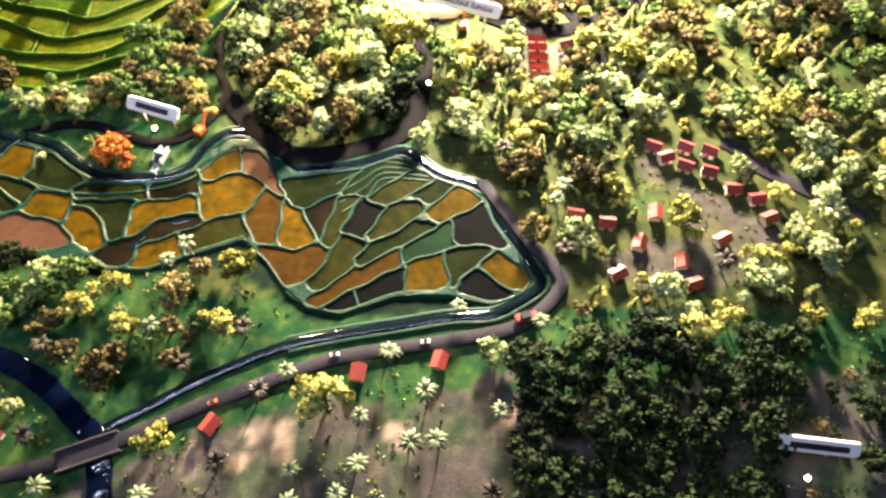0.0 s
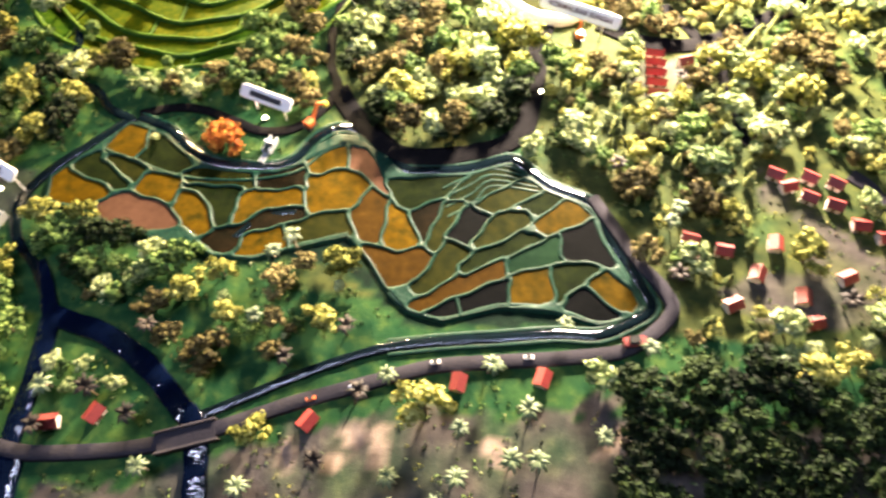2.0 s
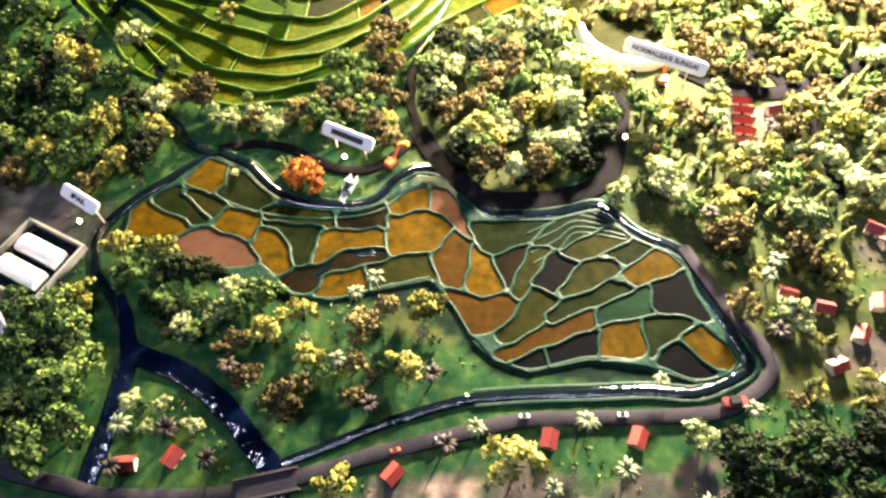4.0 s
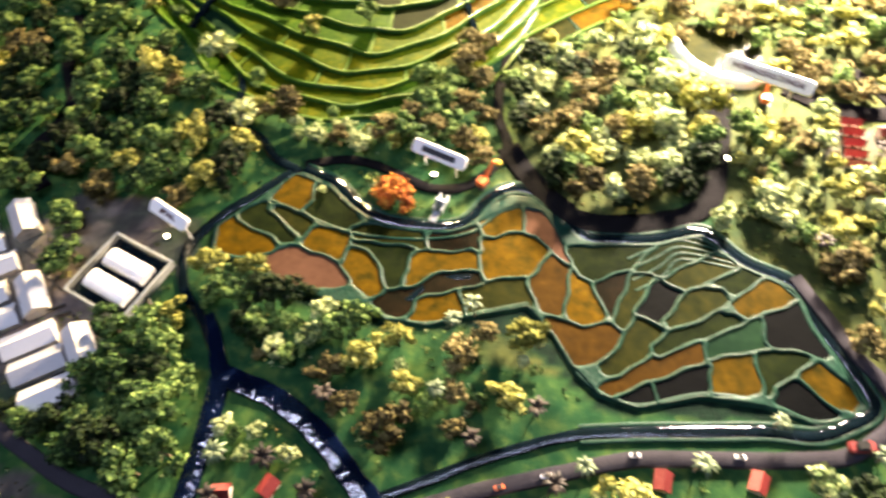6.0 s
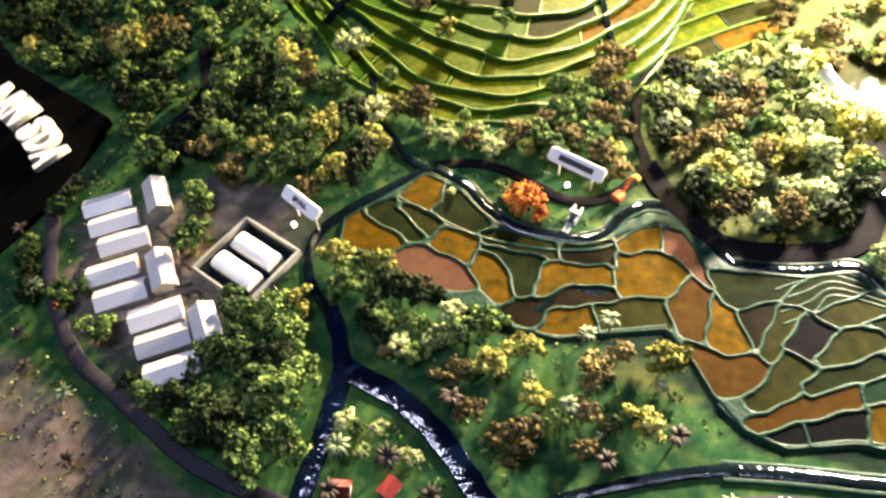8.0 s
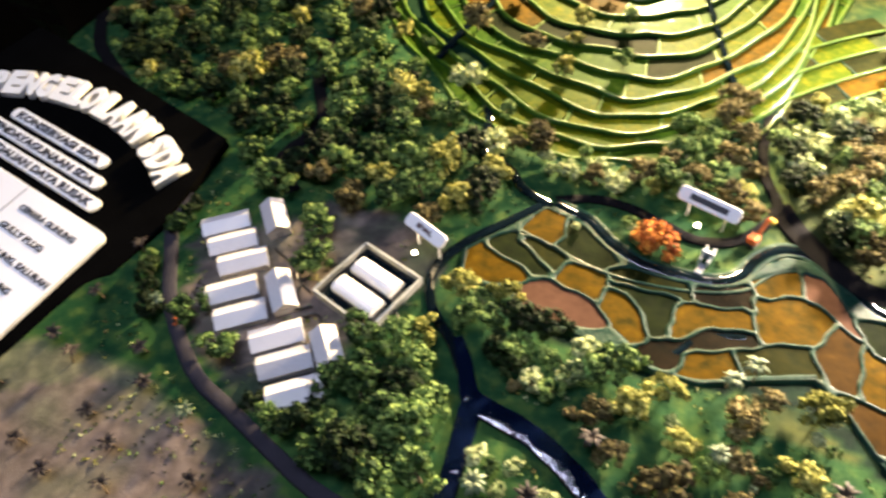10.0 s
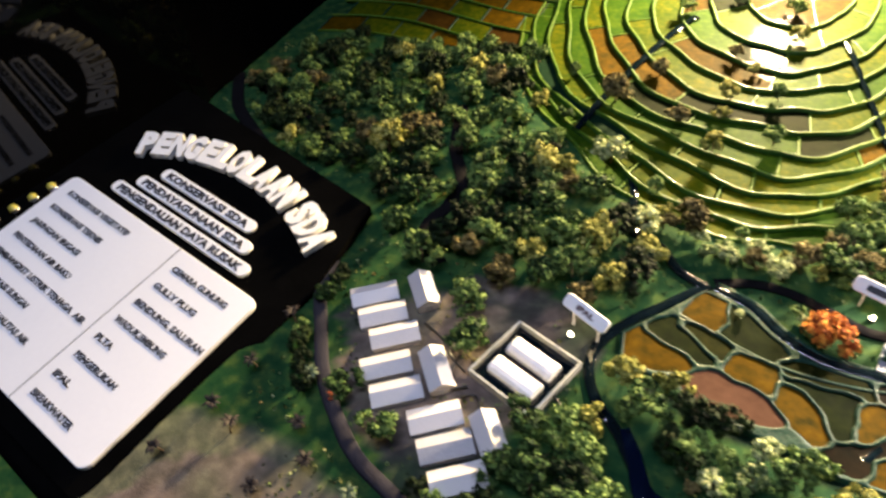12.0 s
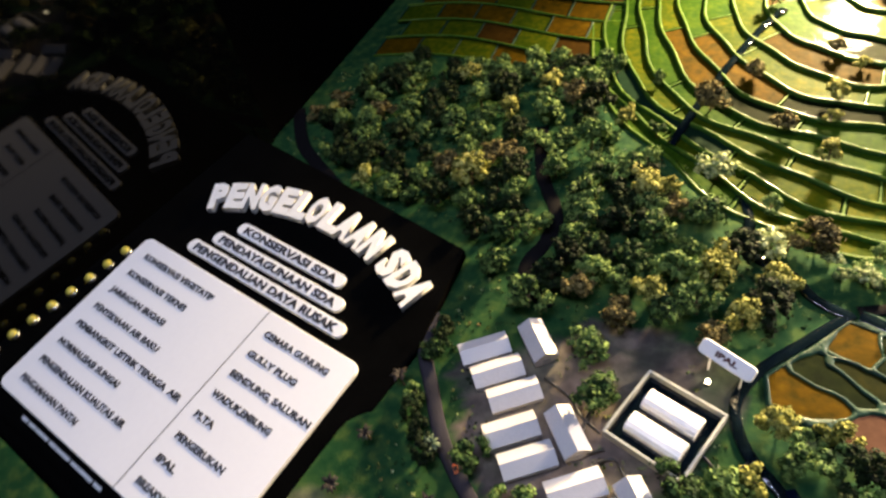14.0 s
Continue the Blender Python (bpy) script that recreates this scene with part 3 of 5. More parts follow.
# ---------------------------------------------------------------- rice fields
FIELDS = [
    ("yellow", [(-49.1, 63.3), (-48.5, 65.9), (-43.5, 64.6), (-43.1, 63.2), (-48.3, 62.3)]),
    ("moss", [(-47.2, 66.0), (-45.5, 68.0), (-42.3, 66.3), (-41.0, 65.1), (-43.6, 64.8)]),
    ("olive", [(-44.7, 67.7), (-42.5, 68.5), (-40.0, 66.7), (-40.2, 65.2), (-42.3, 66.3)]),
    ("yellow", [(-44.3, 68.9), (-43.6, 72.1), (-41.4, 72.1), (-40.8, 69.5), (-41.8, 68.2)]),
    ("moss", [(-40.9, 71.7), (-38.6, 71.4), (-36.0, 68.1), (-36.5, 66.9), (-41.0, 68.4)]),
    ("yellow", [(-39.9, 66.3), (-36.0, 66.3), (-35.6, 63.6), (-38.8, 64.1), (-40.0, 64.9)]),
    ("clay", [(-42.6, 62.4), (-41.2, 63.3), (-38.2, 63.5), (-36.1, 62.5), (-35.1, 61.3), (-39.8, 59.8), (-42.2, 60.7)]),
    ("yellow", [(-35.8, 64.9), (-33.7, 64.8), (-32.2, 63.1), (-31.7, 60.6), (-33.8, 61.5), (-35.5, 63.2)]),
    ("moss", [(-35.4, 65.7), (-29.6, 66.0), (-29.2, 63.7), (-30.4, 61.8), (-32.3, 64.2)]),
    ("yellow", [(-29.4, 65.3), (-24.0, 67.0), (-22.9, 65.1), (-26.3, 64.5), (-28.6, 62.4), (-29.6, 62.9)]),
    ("brown", [(-28.3, 67.7), (-23.9, 69.1), (-23.1, 67.1), (-25.5, 66.2), (-27.5, 66.0)]),
    ("olive", [(-35.6, 67.1), (-28.6, 67.6), (-28.5, 66.4), (-34.9, 66.0)]),
    ("brown", [(-31.3, 60.0), (-28.7, 61.1), (-26.0, 63.6), (-22.7, 64.3), (-23.1, 63.4), (-27.1, 61.4), (-28.3, 59.6), (-29.8, 59.0)]),
    ("yellow", [(-28.0, 60.6), (-24.4, 61.9), (-23.9, 59.7), (-27.5, 58.8)]),
    ("olive", [(-23.9, 61.9), (-18.8, 64.5), (-17.5, 62.4), (-22.3, 60.3)]),
    ("yellow", [(-23.4, 69.6), (-21.4, 71.4), (-20.1, 72.0), (-19.7, 70.2), (-22.0, 68.7)]),
    ("yellow", [(-23.3, 67.8), (-21.0, 69.3), (-18.1, 69.4), (-16.9, 67.9), (-17.6, 65.7), (-20.0, 64.9), (-22.2, 64.5)]),
    ("clay", [(-19.5, 72.1), (-18.3, 71.9), (-15.5, 68.1), (-14.8, 67.2), (-16.5, 68.6), (-18.8, 70.0)]),
    ("orange", [(-16.6, 67.6), (-14.7, 66.5), (-14.6, 61.6), (-17.0, 62.5), (-17.8, 64.3)]),
    ("yellow", [(-14.3, 66.3), (-12.5, 65.3), (-10.9, 62.0), (-12.9, 61.0), (-14.4, 61.7)]),
    ("orange", [(-15.6, 60.9), (-14.1, 60.5), (-10.5, 61.1), (-9.4, 61.0), (-10.6, 58.4), (-13.1, 57.7), (-14.4, 58.6)]),
    ("moss", [(-14.7, 68.3), (-10.5, 69.3), (-7.8, 70.2), (-9.7, 67.4), (-11.8, 66.0), (-13.7, 65.7)]),
    ("brown", [(-12.2, 65.3), (-9.4, 67.1), (-9.9, 64.4), (-10.6, 62.0)]),
    ("olive", [(-8.8, 66.6), (-7.4, 66.8), (-8.6, 63.0), (-9.4, 61.3), (-10.1, 62.1)]),
    ("dark", [(-6.5, 66.6), (-4.5, 65.7), (-6.1, 62.8), (-8.3, 63.1)]),
    ("olive", [(-5.8, 67.1), (-2.1, 70.1), (0.1, 69.5), (-3.5, 66.8), (-4.3, 66.4)]),
    ("moss", [(-1.9, 67.1), (1.3, 69.3), (2.9, 69.3), (-0.2, 66.4)]),
    ("olive", [(-5.6, 62.9), (-3.5, 66.2), (-0.8, 67.3), (-0.2, 66.4), (-2.2, 64.5), (-4.2, 62.8)]),
    ("ochre", [(-0.4, 64.5), (1.4, 67.0), (4.0, 69.1), (5.2, 67.7), (4.1, 66.5), (1.5, 65.1)]),
    ("moss", [(-6.3, 60.0), (-3.7, 62.3), (0.2, 64.9), (0.5, 64.0), (-3.1, 61.8), (-6.0, 59.5)]),
    ("green", [(-2.2, 60.8), (2.1, 64.0), (2.7, 61.9), (-1.9, 60.2)]),
    ("dark", [(2.9, 64.4), (5.2, 66.1), (6.3, 64.7), (7.3, 62.4), (4.8, 62.3), (2.9, 62.3)]),
    ("olive", [(-9.0, 60.2), (-8.2, 62.5), (-6.5, 61.8), (-7.5, 58.9), (-9.4, 57.4), (-10.4, 57.2)]),
    ("orange", [(-10.1, 55.3), (-6.9, 58.4), (-2.5, 61.0), (-2.9, 59.5), (-5.8, 57.5), (-9.1, 55.5)]),
    ("dark", [(-8.8, 55.0), (-6.7, 56.5), (-6.5, 55.1), (-8.2, 54.5)]),
    ("dark", [(-6.2, 56.8), (-2.0, 59.0), (-2.2, 57.3), (-5.8, 55.5)]),
    ("ochre", [(-1.6, 59.4), (1.5, 60.8), (1.9, 58.0), (-1.4, 57.1)]),
    ("moss", [(2.0, 60.9), (4.8, 61.7), (6.3, 61.1), (3.8, 58.9), (2.9, 57.9)]),
    ("ochre", [(5.3, 60.0), (6.8, 60.9), (9.9, 58.0), (8.4, 57.2), (6.9, 58.6)]),
    ("moss", [(-8.4, 67.8), (-6.4, 70.0), (-3.8, 71.5), (-2.2, 71.2), (-2.6, 70.4), (-6.0, 67.7)]),
    ("dark", [(3.4, 58.2), (4.8, 59.1), (6.9, 57.7), (8.6, 57.0), (5.7, 56.2), (3.9, 57.2)]),
]
FIELD_WORDS = {"ochre": "yellow rice field dimmed by painted shade, with green bunds", "yellow": "golden yellow ripe rice field with green bunds", "orange": "orange-brown rice field with green bunds",
               "brown": "brown ploughed rice field with green bunds", "clay": "pinkish clay field with pale bunds",
               "olive": "olive-green rice field with green bunds", "dark": "dark flooded rice field with green bunds",
               "green": "green rice field with green bunds", "moss": "mossy green-brown rice field, partly dimmed by painted shade, with green bunds", "lime": "lime-green terrace field"}


def build_fields():
    """The painted base with a rounded bund wherever two fields meet, and one sunk soil bed for each field."""
    step = 0.12
    xs, ys = np.arange(-50.5, 11.6, step), np.arange(53.6, 74.8, step)
    px, py = np.meshgrid(xs, ys)
    wx, wy = px + 0.10 * np.sin(py * 2.1 + px * 0.7), py + 0.10 * np.sin(px * 1.9)
    away = np.array([far_from(wx, wy, [p for p in pts]) for _, pts in FIELDS])
    order = np.argsort(away, axis=0)
    d1, d2 = np.take_along_axis(away, order[:1], 0)[0], np.take_along_axis(away, order[1:2], 0)[0]
    rim = far_from(px, py, FIELD_BASE)
    sink = np.minimum(np.minimum(d2 - d1 - 0.34, 0.62 - d1), -rim - 0.25)
    crest = 0.0016 * np.sqrt(1 - (1 - np.clip(-sink / 0.30, 0, 1)) ** 2)
    z = 0.0016 + np.where(sink > 0, np.maximum(-0.012 * sink, -0.0014), crest) - 0.012 * np.clip(rim + 0.1, 0, 1)
    z += 0.0004 * np.sin(px * 1.3 + 0.6 * np.sin(py)) * np.sin(py * 1.7) * (sink < -0.3)

    def sheet(name, keep, heights, mat):
        used = np.full(px.size, -1)
        jj, ii = np.nonzero(keep)
        n = len(xs)
        quads = np.stack([jj * n + ii, jj * n + ii + 1, (jj + 1) * n + ii + 1, (jj + 1) * n + ii], 1)
        ids = np.unique(quads)
        used[ids] = np.arange(len(ids))
        co = np.stack([px.ravel()[ids] * 0.01, py.ravel()[ids] * 0.01, heights.ravel()[ids]], 1)
        me = bpy.data.meshes.new(name)
        me.from_pydata(co.tolist(), [], used[quads].tolist())
        me.materials.append(mat)
        me.shade_smooth()
        return new(name, me)

    near_rim = (rim < 0.9)[:-1, :-1]
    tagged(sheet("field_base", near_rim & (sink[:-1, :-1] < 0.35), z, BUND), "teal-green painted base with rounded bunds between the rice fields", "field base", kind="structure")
    for k, (kind, pts) in enumerate(FIELDS):
        bed = (order[0] == k) & (sink > -0.16)
        lie = 0.0016 + 0.0002 * math.sin(k * 2.3) + 0.00025 * np.sin(px * 0.8 + k) * np.sin(py * 1.1)
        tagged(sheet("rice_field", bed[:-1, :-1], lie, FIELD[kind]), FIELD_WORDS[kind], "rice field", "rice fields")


build_fields()
# thin bunds that fan out at the head of the fields
for k in range(4):
    fan = curve_points([(-9.4 + k * 0.3, 68.6 - k * 1.1), (-7.4 + k * 0.4, 70.1 - k * 0.95), (-4.6, 71.6 - k * 0.7), (-0.4 + 0.2 * k, 70.9 - k * 0.5)])
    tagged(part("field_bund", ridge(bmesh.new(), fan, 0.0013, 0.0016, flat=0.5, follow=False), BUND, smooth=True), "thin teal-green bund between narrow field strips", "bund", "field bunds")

# long bunds that sweep through the fields
SWEEPS = [
    [(-12.9, 56.4), (-10.9, 55.1), (-7.5, 54.5), (-2.6, 56.5), (2.4, 56.8), (6.4, 55.9), (9.3, 57.0)],
    [(-42.5, 60.7), (-39.2, 59.8), (-35.8, 59.9), (-32.6, 59.0), (-30.2, 58.4), (-26.3, 58.5), (-22.3, 60.3), (-17.8, 62.2)],
    [(-45.6, 69.1), (-41.8, 68.1), (-38.0, 67.0), (-33.9, 66.6), (-28.7, 67.2), (-24.4, 68.8), (-22.1, 71.6), (-19.4, 73.1)],
]
for pts in SWEEPS:
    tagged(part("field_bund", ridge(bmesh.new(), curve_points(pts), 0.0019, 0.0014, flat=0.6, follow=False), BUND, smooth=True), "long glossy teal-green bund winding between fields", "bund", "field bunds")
waterway("water_field", [(-35.0, 61.8), (-32.7, 60.0), (-30.3, 58.9), (-28.6, 60.4), (-27.2, 62.4), (-24.9, 63.6), (-22.7, 64.1)], 0.0058, 0.0016, DITCH, "dark irrigation ditch winding through the rice fields", "ditch")

# ---------------------------------------------------------------- terraces on the slope
TC = (-43.0, 128.0)


def terrace_point(b, a):
    """A point of the terrace line of depth b (centimetres) at the angle a (degrees; -90 is towards the fields)."""
    c, s = math.cos(radians(a)), math.sin(radians(a))
    k = 0.54 if c > 0 else 0.82
    wob = 1 + 0.028 * math.sin(radians(a) * 3.1 + b * 0.10) + 0.016 * math.sin(radians(a) * 7 + b * 0.3) + 0.008 * math.sin(radians(a) * 17 + b)
    return TC[0] + c * b * k * wob, TC[1] + s * b * wob


def terrace_z(x, y):
    """The height of the terraced slope at a place of the plan (centimetres); -1 outside."""
    k = 0.54 if x > TC[0] else 0.82
    d = math.hypot((x - TC[0]) / k, y - TC[1])
    if y > TC[1] + 6 or d > DEPTHS[0]:
        return -1.0
    return level(sum(1 for b in DEPTHS if b > d) - 1)


DEPTHS = [47.5, 45.4, 43.4, 40.9, 38.2, 35.2, 31.8, 28.2, 24.4, 20.4, 16.0, 10.5]
rt = random.Random(5)
terrace = thing("rice_terrace", "stepped rice terraces with glossy yellow-green bunds on a slope", "terrace", kind="structure")


def level(k):
    return 0.0015 + 0.0034 * k


for k in range(len(DEPTHS)):
    b0, b1 = DEPTHS[k], DEPTHS[k + 1] if k + 1 < len(DEPTHS) else 2.0
    lo, hi = -194 + k, 12 + k
    a = lo
    while a < hi - 4:
        w = min(rt.uniform(16, 38) * (36 / b0) ** 0.5, hi - a)
        pts = [terrace_point(b0 - 0.25, a + 0.6 + (w - 1.2) * i / 6) for i in range(7)] + [terrace_point(b1 + 0.25, a + 0.6 + (w - 1.2) * i / 6) for i in range(6, -1, -1)]
        kind = rt.choice(["lime", "leaf", "lime", "leaf", "yellow", "lime", "green", "leaf"] if k < 5 else ["lime", "yellow", "leaf", "lime", "ochre", "lime", "leaf", "lime", "moss"])
        part("terrace_field", slab([(x * 0.01, y * 0.01) for x, y in pts], level(k), 0.014 + 0.0032 * k, False), FIELD[kind], terrace)
        edge = [terrace_point(b0 + (b1 - b0) * i / 4, a) for i in range(5)]
        part("cross_bund", ridge(bmesh.new(), [(x * 0.01, y * 0.01) for x, y in edge], 0.0016, level(k), flat=0.5, follow=False), BUND_YELLOW, terrace, smooth=True)
        a += w
    rim = [terrace_point(b0, lo + (hi - lo) * i / 60) for i in range(61)]
    part("terrace_bund", ridge(bmesh.new(), [(x * 0.01, y * 0.01) for x, y in rim], 0.0021, level(k), flat=0.7, follow=False), BUND_YELLOW, terrace, smooth=True)
    part("terrace_wall", ridge(bmesh.new(), [(x * 0.01, y * 0.01) for x, y in rim], 0.0030, level(k) - 0.0022, flat=0.8, follow=False), BUND_GREEN, terrace, smooth=True)


def hill_ditch(name, pts, width, label):
    """A ditch that steps down over the terraces."""
    line = curve_points(pts)
    bm = ribbon(line, width, 0.0, 0.1, follow=False)
    for v in bm.verts:
        v.co.z += max(terrace_z(v.co.x * 100, v.co.y * 100), ground_z(v.co.x, v.co.y)) + 0.0036
    tagged(part(name, bm, DITCH, smooth=True), label, "ditch", kind="structure")


hill_ditch("water_hill", HILL_DITCH, 0.009, "dark ditch running down across the terraces")
hill_ditch("water_slope", [(-37.0, 116.0), (-34.5, 109.5), (-32.0, 103.0), (-30.0, 98.0), (-27.5, 93.0)], 0.007, "narrow dark ditch cutting down through the terraces")


def terrace_grid(name, origin, along, across, nu, nv, turn, kinds, seed, rise=0.0):
    """A patch of slope fields with bent rows."""
    r = random.Random(seed)
    ob = thing(name, "small hillside rice fields with green bunds", "field patch", kind="structure")
    c, s = math.cos(radians(turn)), math.sin(radians(turn))

    def at(u, v):
        x, y = u * along, v * across + 1.6 * math.sin(u * 0.9)
        return (origin[0] + x * c - y * s) * 0.01, (origin[1] + x * s + y * c) * 0.01
    for v in range(nv):
        for u in range(nu):
            off = 0.35 * (v % 2)
            pts = [at(u + off + 0.03, v + 0.05), at(u + off + 0.5, v + 0.05), at(u + off + 0.97, v + 0.05), at(u + off + 0.97, v + 0.95), at(u + off + 0.5, v + 0.95), at(u + off + 0.03, v + 0.95)]
            z = 0.002 + rise * v + ground_z(*at(u + 0.5, v + 0.5))
            part("terrace_field", slab(pts, z, 0.01, False), FIELD[r.choice(kinds)], ob)
            part("cross_bund", ridge(bmesh.new(), [at(u + off, v + i / 3) for i in range(4)], 0.0014, z, follow=False), BUND, ob, smooth=True)
        z = 0.002 + rise * v + ground_z(*at(nu / 2, v))
        part("terrace_bund", ridge(bmesh.new(), [at(i * 0.25, v) for i in range(nu * 4 + 2)], 0.0020, z, follow=False), BUND_YELLOW, ob, smooth=True)
    return ob


terrace_grid("terrace_corner", (-109.0, 102.0), 6.0, 4.4, 7, 8, 3, ["orange", "yellow", "dark", "yellow", "lime", "lime"], 3, 0.002)
terrace_grid("terrace_east", (-23.0, 93.0), 8.5, 3.0, 2, 4, 38, ["lime", "olive", "yellow", "lime"], 8, 0.002)
terrace_grid("terrace_ridge", (3.0, 103.0), 9.5, 3.2, 4, 4, 14, ["lime", "yellow", "lime", "olive"], 11, 0.002)

# ---------------------------------------------------------------- the information board


def rounded_slab(w, h, r, z0, z1, cx=0.0, cy=0.0, seg=6):
    bm = bmesh.new()
    ring = []
    for qx, qy, a0 in ((1, 1, 0), (-1, 1, 90), (-1, -1, 180), (1, -1, 270)):
        for i in range(seg + 1):
            a = radians(a0 + 90 * i / seg)
            ring.append((cx + qx * (w / 2 - r) + r * math.cos(a), cy + qy * (h / 2 - r) + r * math.sin(a)))
    e = min(0.0006, r * 0.3)
    rows = []
    for z, k in ((z0, 0), (z1 - e, 0), (z1, e)):
        rows.append([bm.verts.new((x - (x - cx) / (w / 2) * k, y - (y - cy) / (h / 2) * k, z)) for x, y in ring])
    n = len(ring)
    for a, b in zip(rows, rows[1:]):
        for i in range(n):
            bm.faces.new((a[i], a[(i + 1) % n], b[(i + 1) % n], b[i]))
    bm.faces.new(rows[-1])
    bm.faces.new(rows[0][::-1])
    return bm


board = thing("information_board", "black board lying on the model with white text plate", "information board", at=BOARD)
bm = bmesh.new()
outline = [(-0.2075, -0.128), (0.205, -0.128), (0.212, 0.06), (0.210, 0.145), (0.184, 0.267), (-0.12, 0.287), (-0.1705, 0.287)]
top, low = [bm.verts.new((x, y, 0.005)) for x, y in outline], [bm.verts.new((x, y, -0.0074)) for x, y in outline]
bm.faces.new(top)
for i in range(len(outline)):
    j = (i + 1) % len(outline)
    bm.faces.new((top[i], low[i], low[j], top[j]))
bmesh.ops.recalc_face_normals(bm, faces=bm.faces)
backing = part("backing", bm, BLACK, board, "matt black backing")
plate = part("text_plate", rounded_slab(0.331, 0.2135, 0.010, 0.0048, 0.010, 0.010, -0.0015), PLATE, board, "white acrylic plate with rounded corners")
divider = part("divider", box(bmesh.new(), 0.0505, -0.1078, 0.0098, 0.0515, 0.1046, 0.0103), INK, plate, "thin black line")
LEFT_LINES = ["KONSERVASI VEGETATIF", "KONSERVASI TEKNIS", "JARINGAN IRIGASI", "PENYEDIAAN AIR BAKU", "PEMBANGKIT LISTRIK TENAGA  AIR", "NORMALISASI SUNGAI",
              "PENGENDALIAN KUALITAS AIR", "PENGAMANAN PANTAI"]
RIGHT_LINES = ["CEMARA GUNUNG", "GULLY PLUG", "BENDUNG, SALURAN", "WADUK,EMBUNG", "PLTA", "PENGERUKAN", "IPAL", "BREAKWATER"]


def words_on(parent, words, x, y, z, size, label, width=None, mat=INK, bold=0.00045):
    ob = part("lettering", text_mesh(words, size, mat, 0.0002, width, bold), mat, parent, label)
    ob.location = (x, y, z)
    return ob


for k, w in enumerate(LEFT_LINES):
    words_on(plate, w, -0.1358, 0.0806 - 0.0246 * k, 0.0103, 0.0096, "black printed words", 0.0059 * len(w))
for k, w in enumerate(RIGHT_LINES):
    words_on(plate, w, 0.0650, 0.0796 - 0.0246 * k, 0.0103, 0.0096, "black printed words", 0.0067 * len(w))
for words, w, v in (("KONSERVASI SDA", 0.162, 0.170), ("PENDAYAGUNAAN SDA", 0.198, 0.1467), ("PENGENDALIAN DAYA RUSAK", 0.239, 0.1246)):
    strip = part("title_strip", rounded_slab(w, 0.0165, 0.007, 0.0048, 0.0085, 0.0163, v), PLATE, board, "white rounded title strip")
    words_on(strip, words, 0.0163 - w / 2 + 0.010, v - 0.0046, 0.0088, 0.0128, "black bold words", w - 0.020, INK, 0.0006)
# a small line of unreadable writing at the foot of the plate
for k in range(11):
    part("writing_bar", box(bmesh.new(), -0.098 + 0.0125 * k, -0.1182, 0.0048, -0.0885 + 0.0125 * k + 0.002 * (k % 3), -0.1148, 0.0053), GREY_INK, board, "pale bar of small writing")
# the arch of thick foam letters
RADIUS, AC = 0.2845, (0.032, -0.070)
title = "PENGELOLAAN SDA"
for i, ch in enumerate(title):
    if ch == " ":
        continue
    a = radians(30.4 - 58.0 * (i if i < 11 else i - 0.5) / (len(title) - 1.5))
    me = text_mesh(ch, 0.048, FOAM, 0.0036, 0.0212, 0.0030, "CENTER")
    letter = part("foam_letter", me, FOAM, board, "thick white foam letter")
    letter.matrix_local = Matrix.Translation((AC[0] + RADIUS * math.sin(-a), AC[1] + RADIUS * math.cos(a), 0.0092)) @ pose(0, 0, 0, 0, 0, math.degrees(a))


def push_button():
    b = thing("push_button", "yellow push button in a chrome ring on black board", "button", "row of buttons")
    bm = bmesh.new()
    bmesh.ops.create_cone(bm, cap_ends=True, segments=24, radius1=0.0072, radius2=0.0062, depth=0.006, matrix=Matrix.Translation((0, 0, 0.003)))
    part("ring", bm, CHROME, b, "chrome ring", smooth=True)
    bm = bmesh.new()
    bmesh.ops.create_uvsphere(bm, u_segments=20, v_segments=10, radius=0.0052)
    for v in bm.verts:
        v.co.z = max(v.co.z, -0.001) * 0.75 + 0.006
    part("cap", bm, GOLD, b, "shiny yellow dome", smooth=True)
    return b


first = push_button()
first.matrix_world = BOARD @ pose(-0.1644, 0.0766, 0.005)
for k in range(1, 8):
    copy_thing(first, BOARD @ pose(-0.1644 - 0.0046 * k, 0.0766 - 0.0236 * k, 0.005))

# ---------------------------------------------------------------- factory sheds and treatment basin


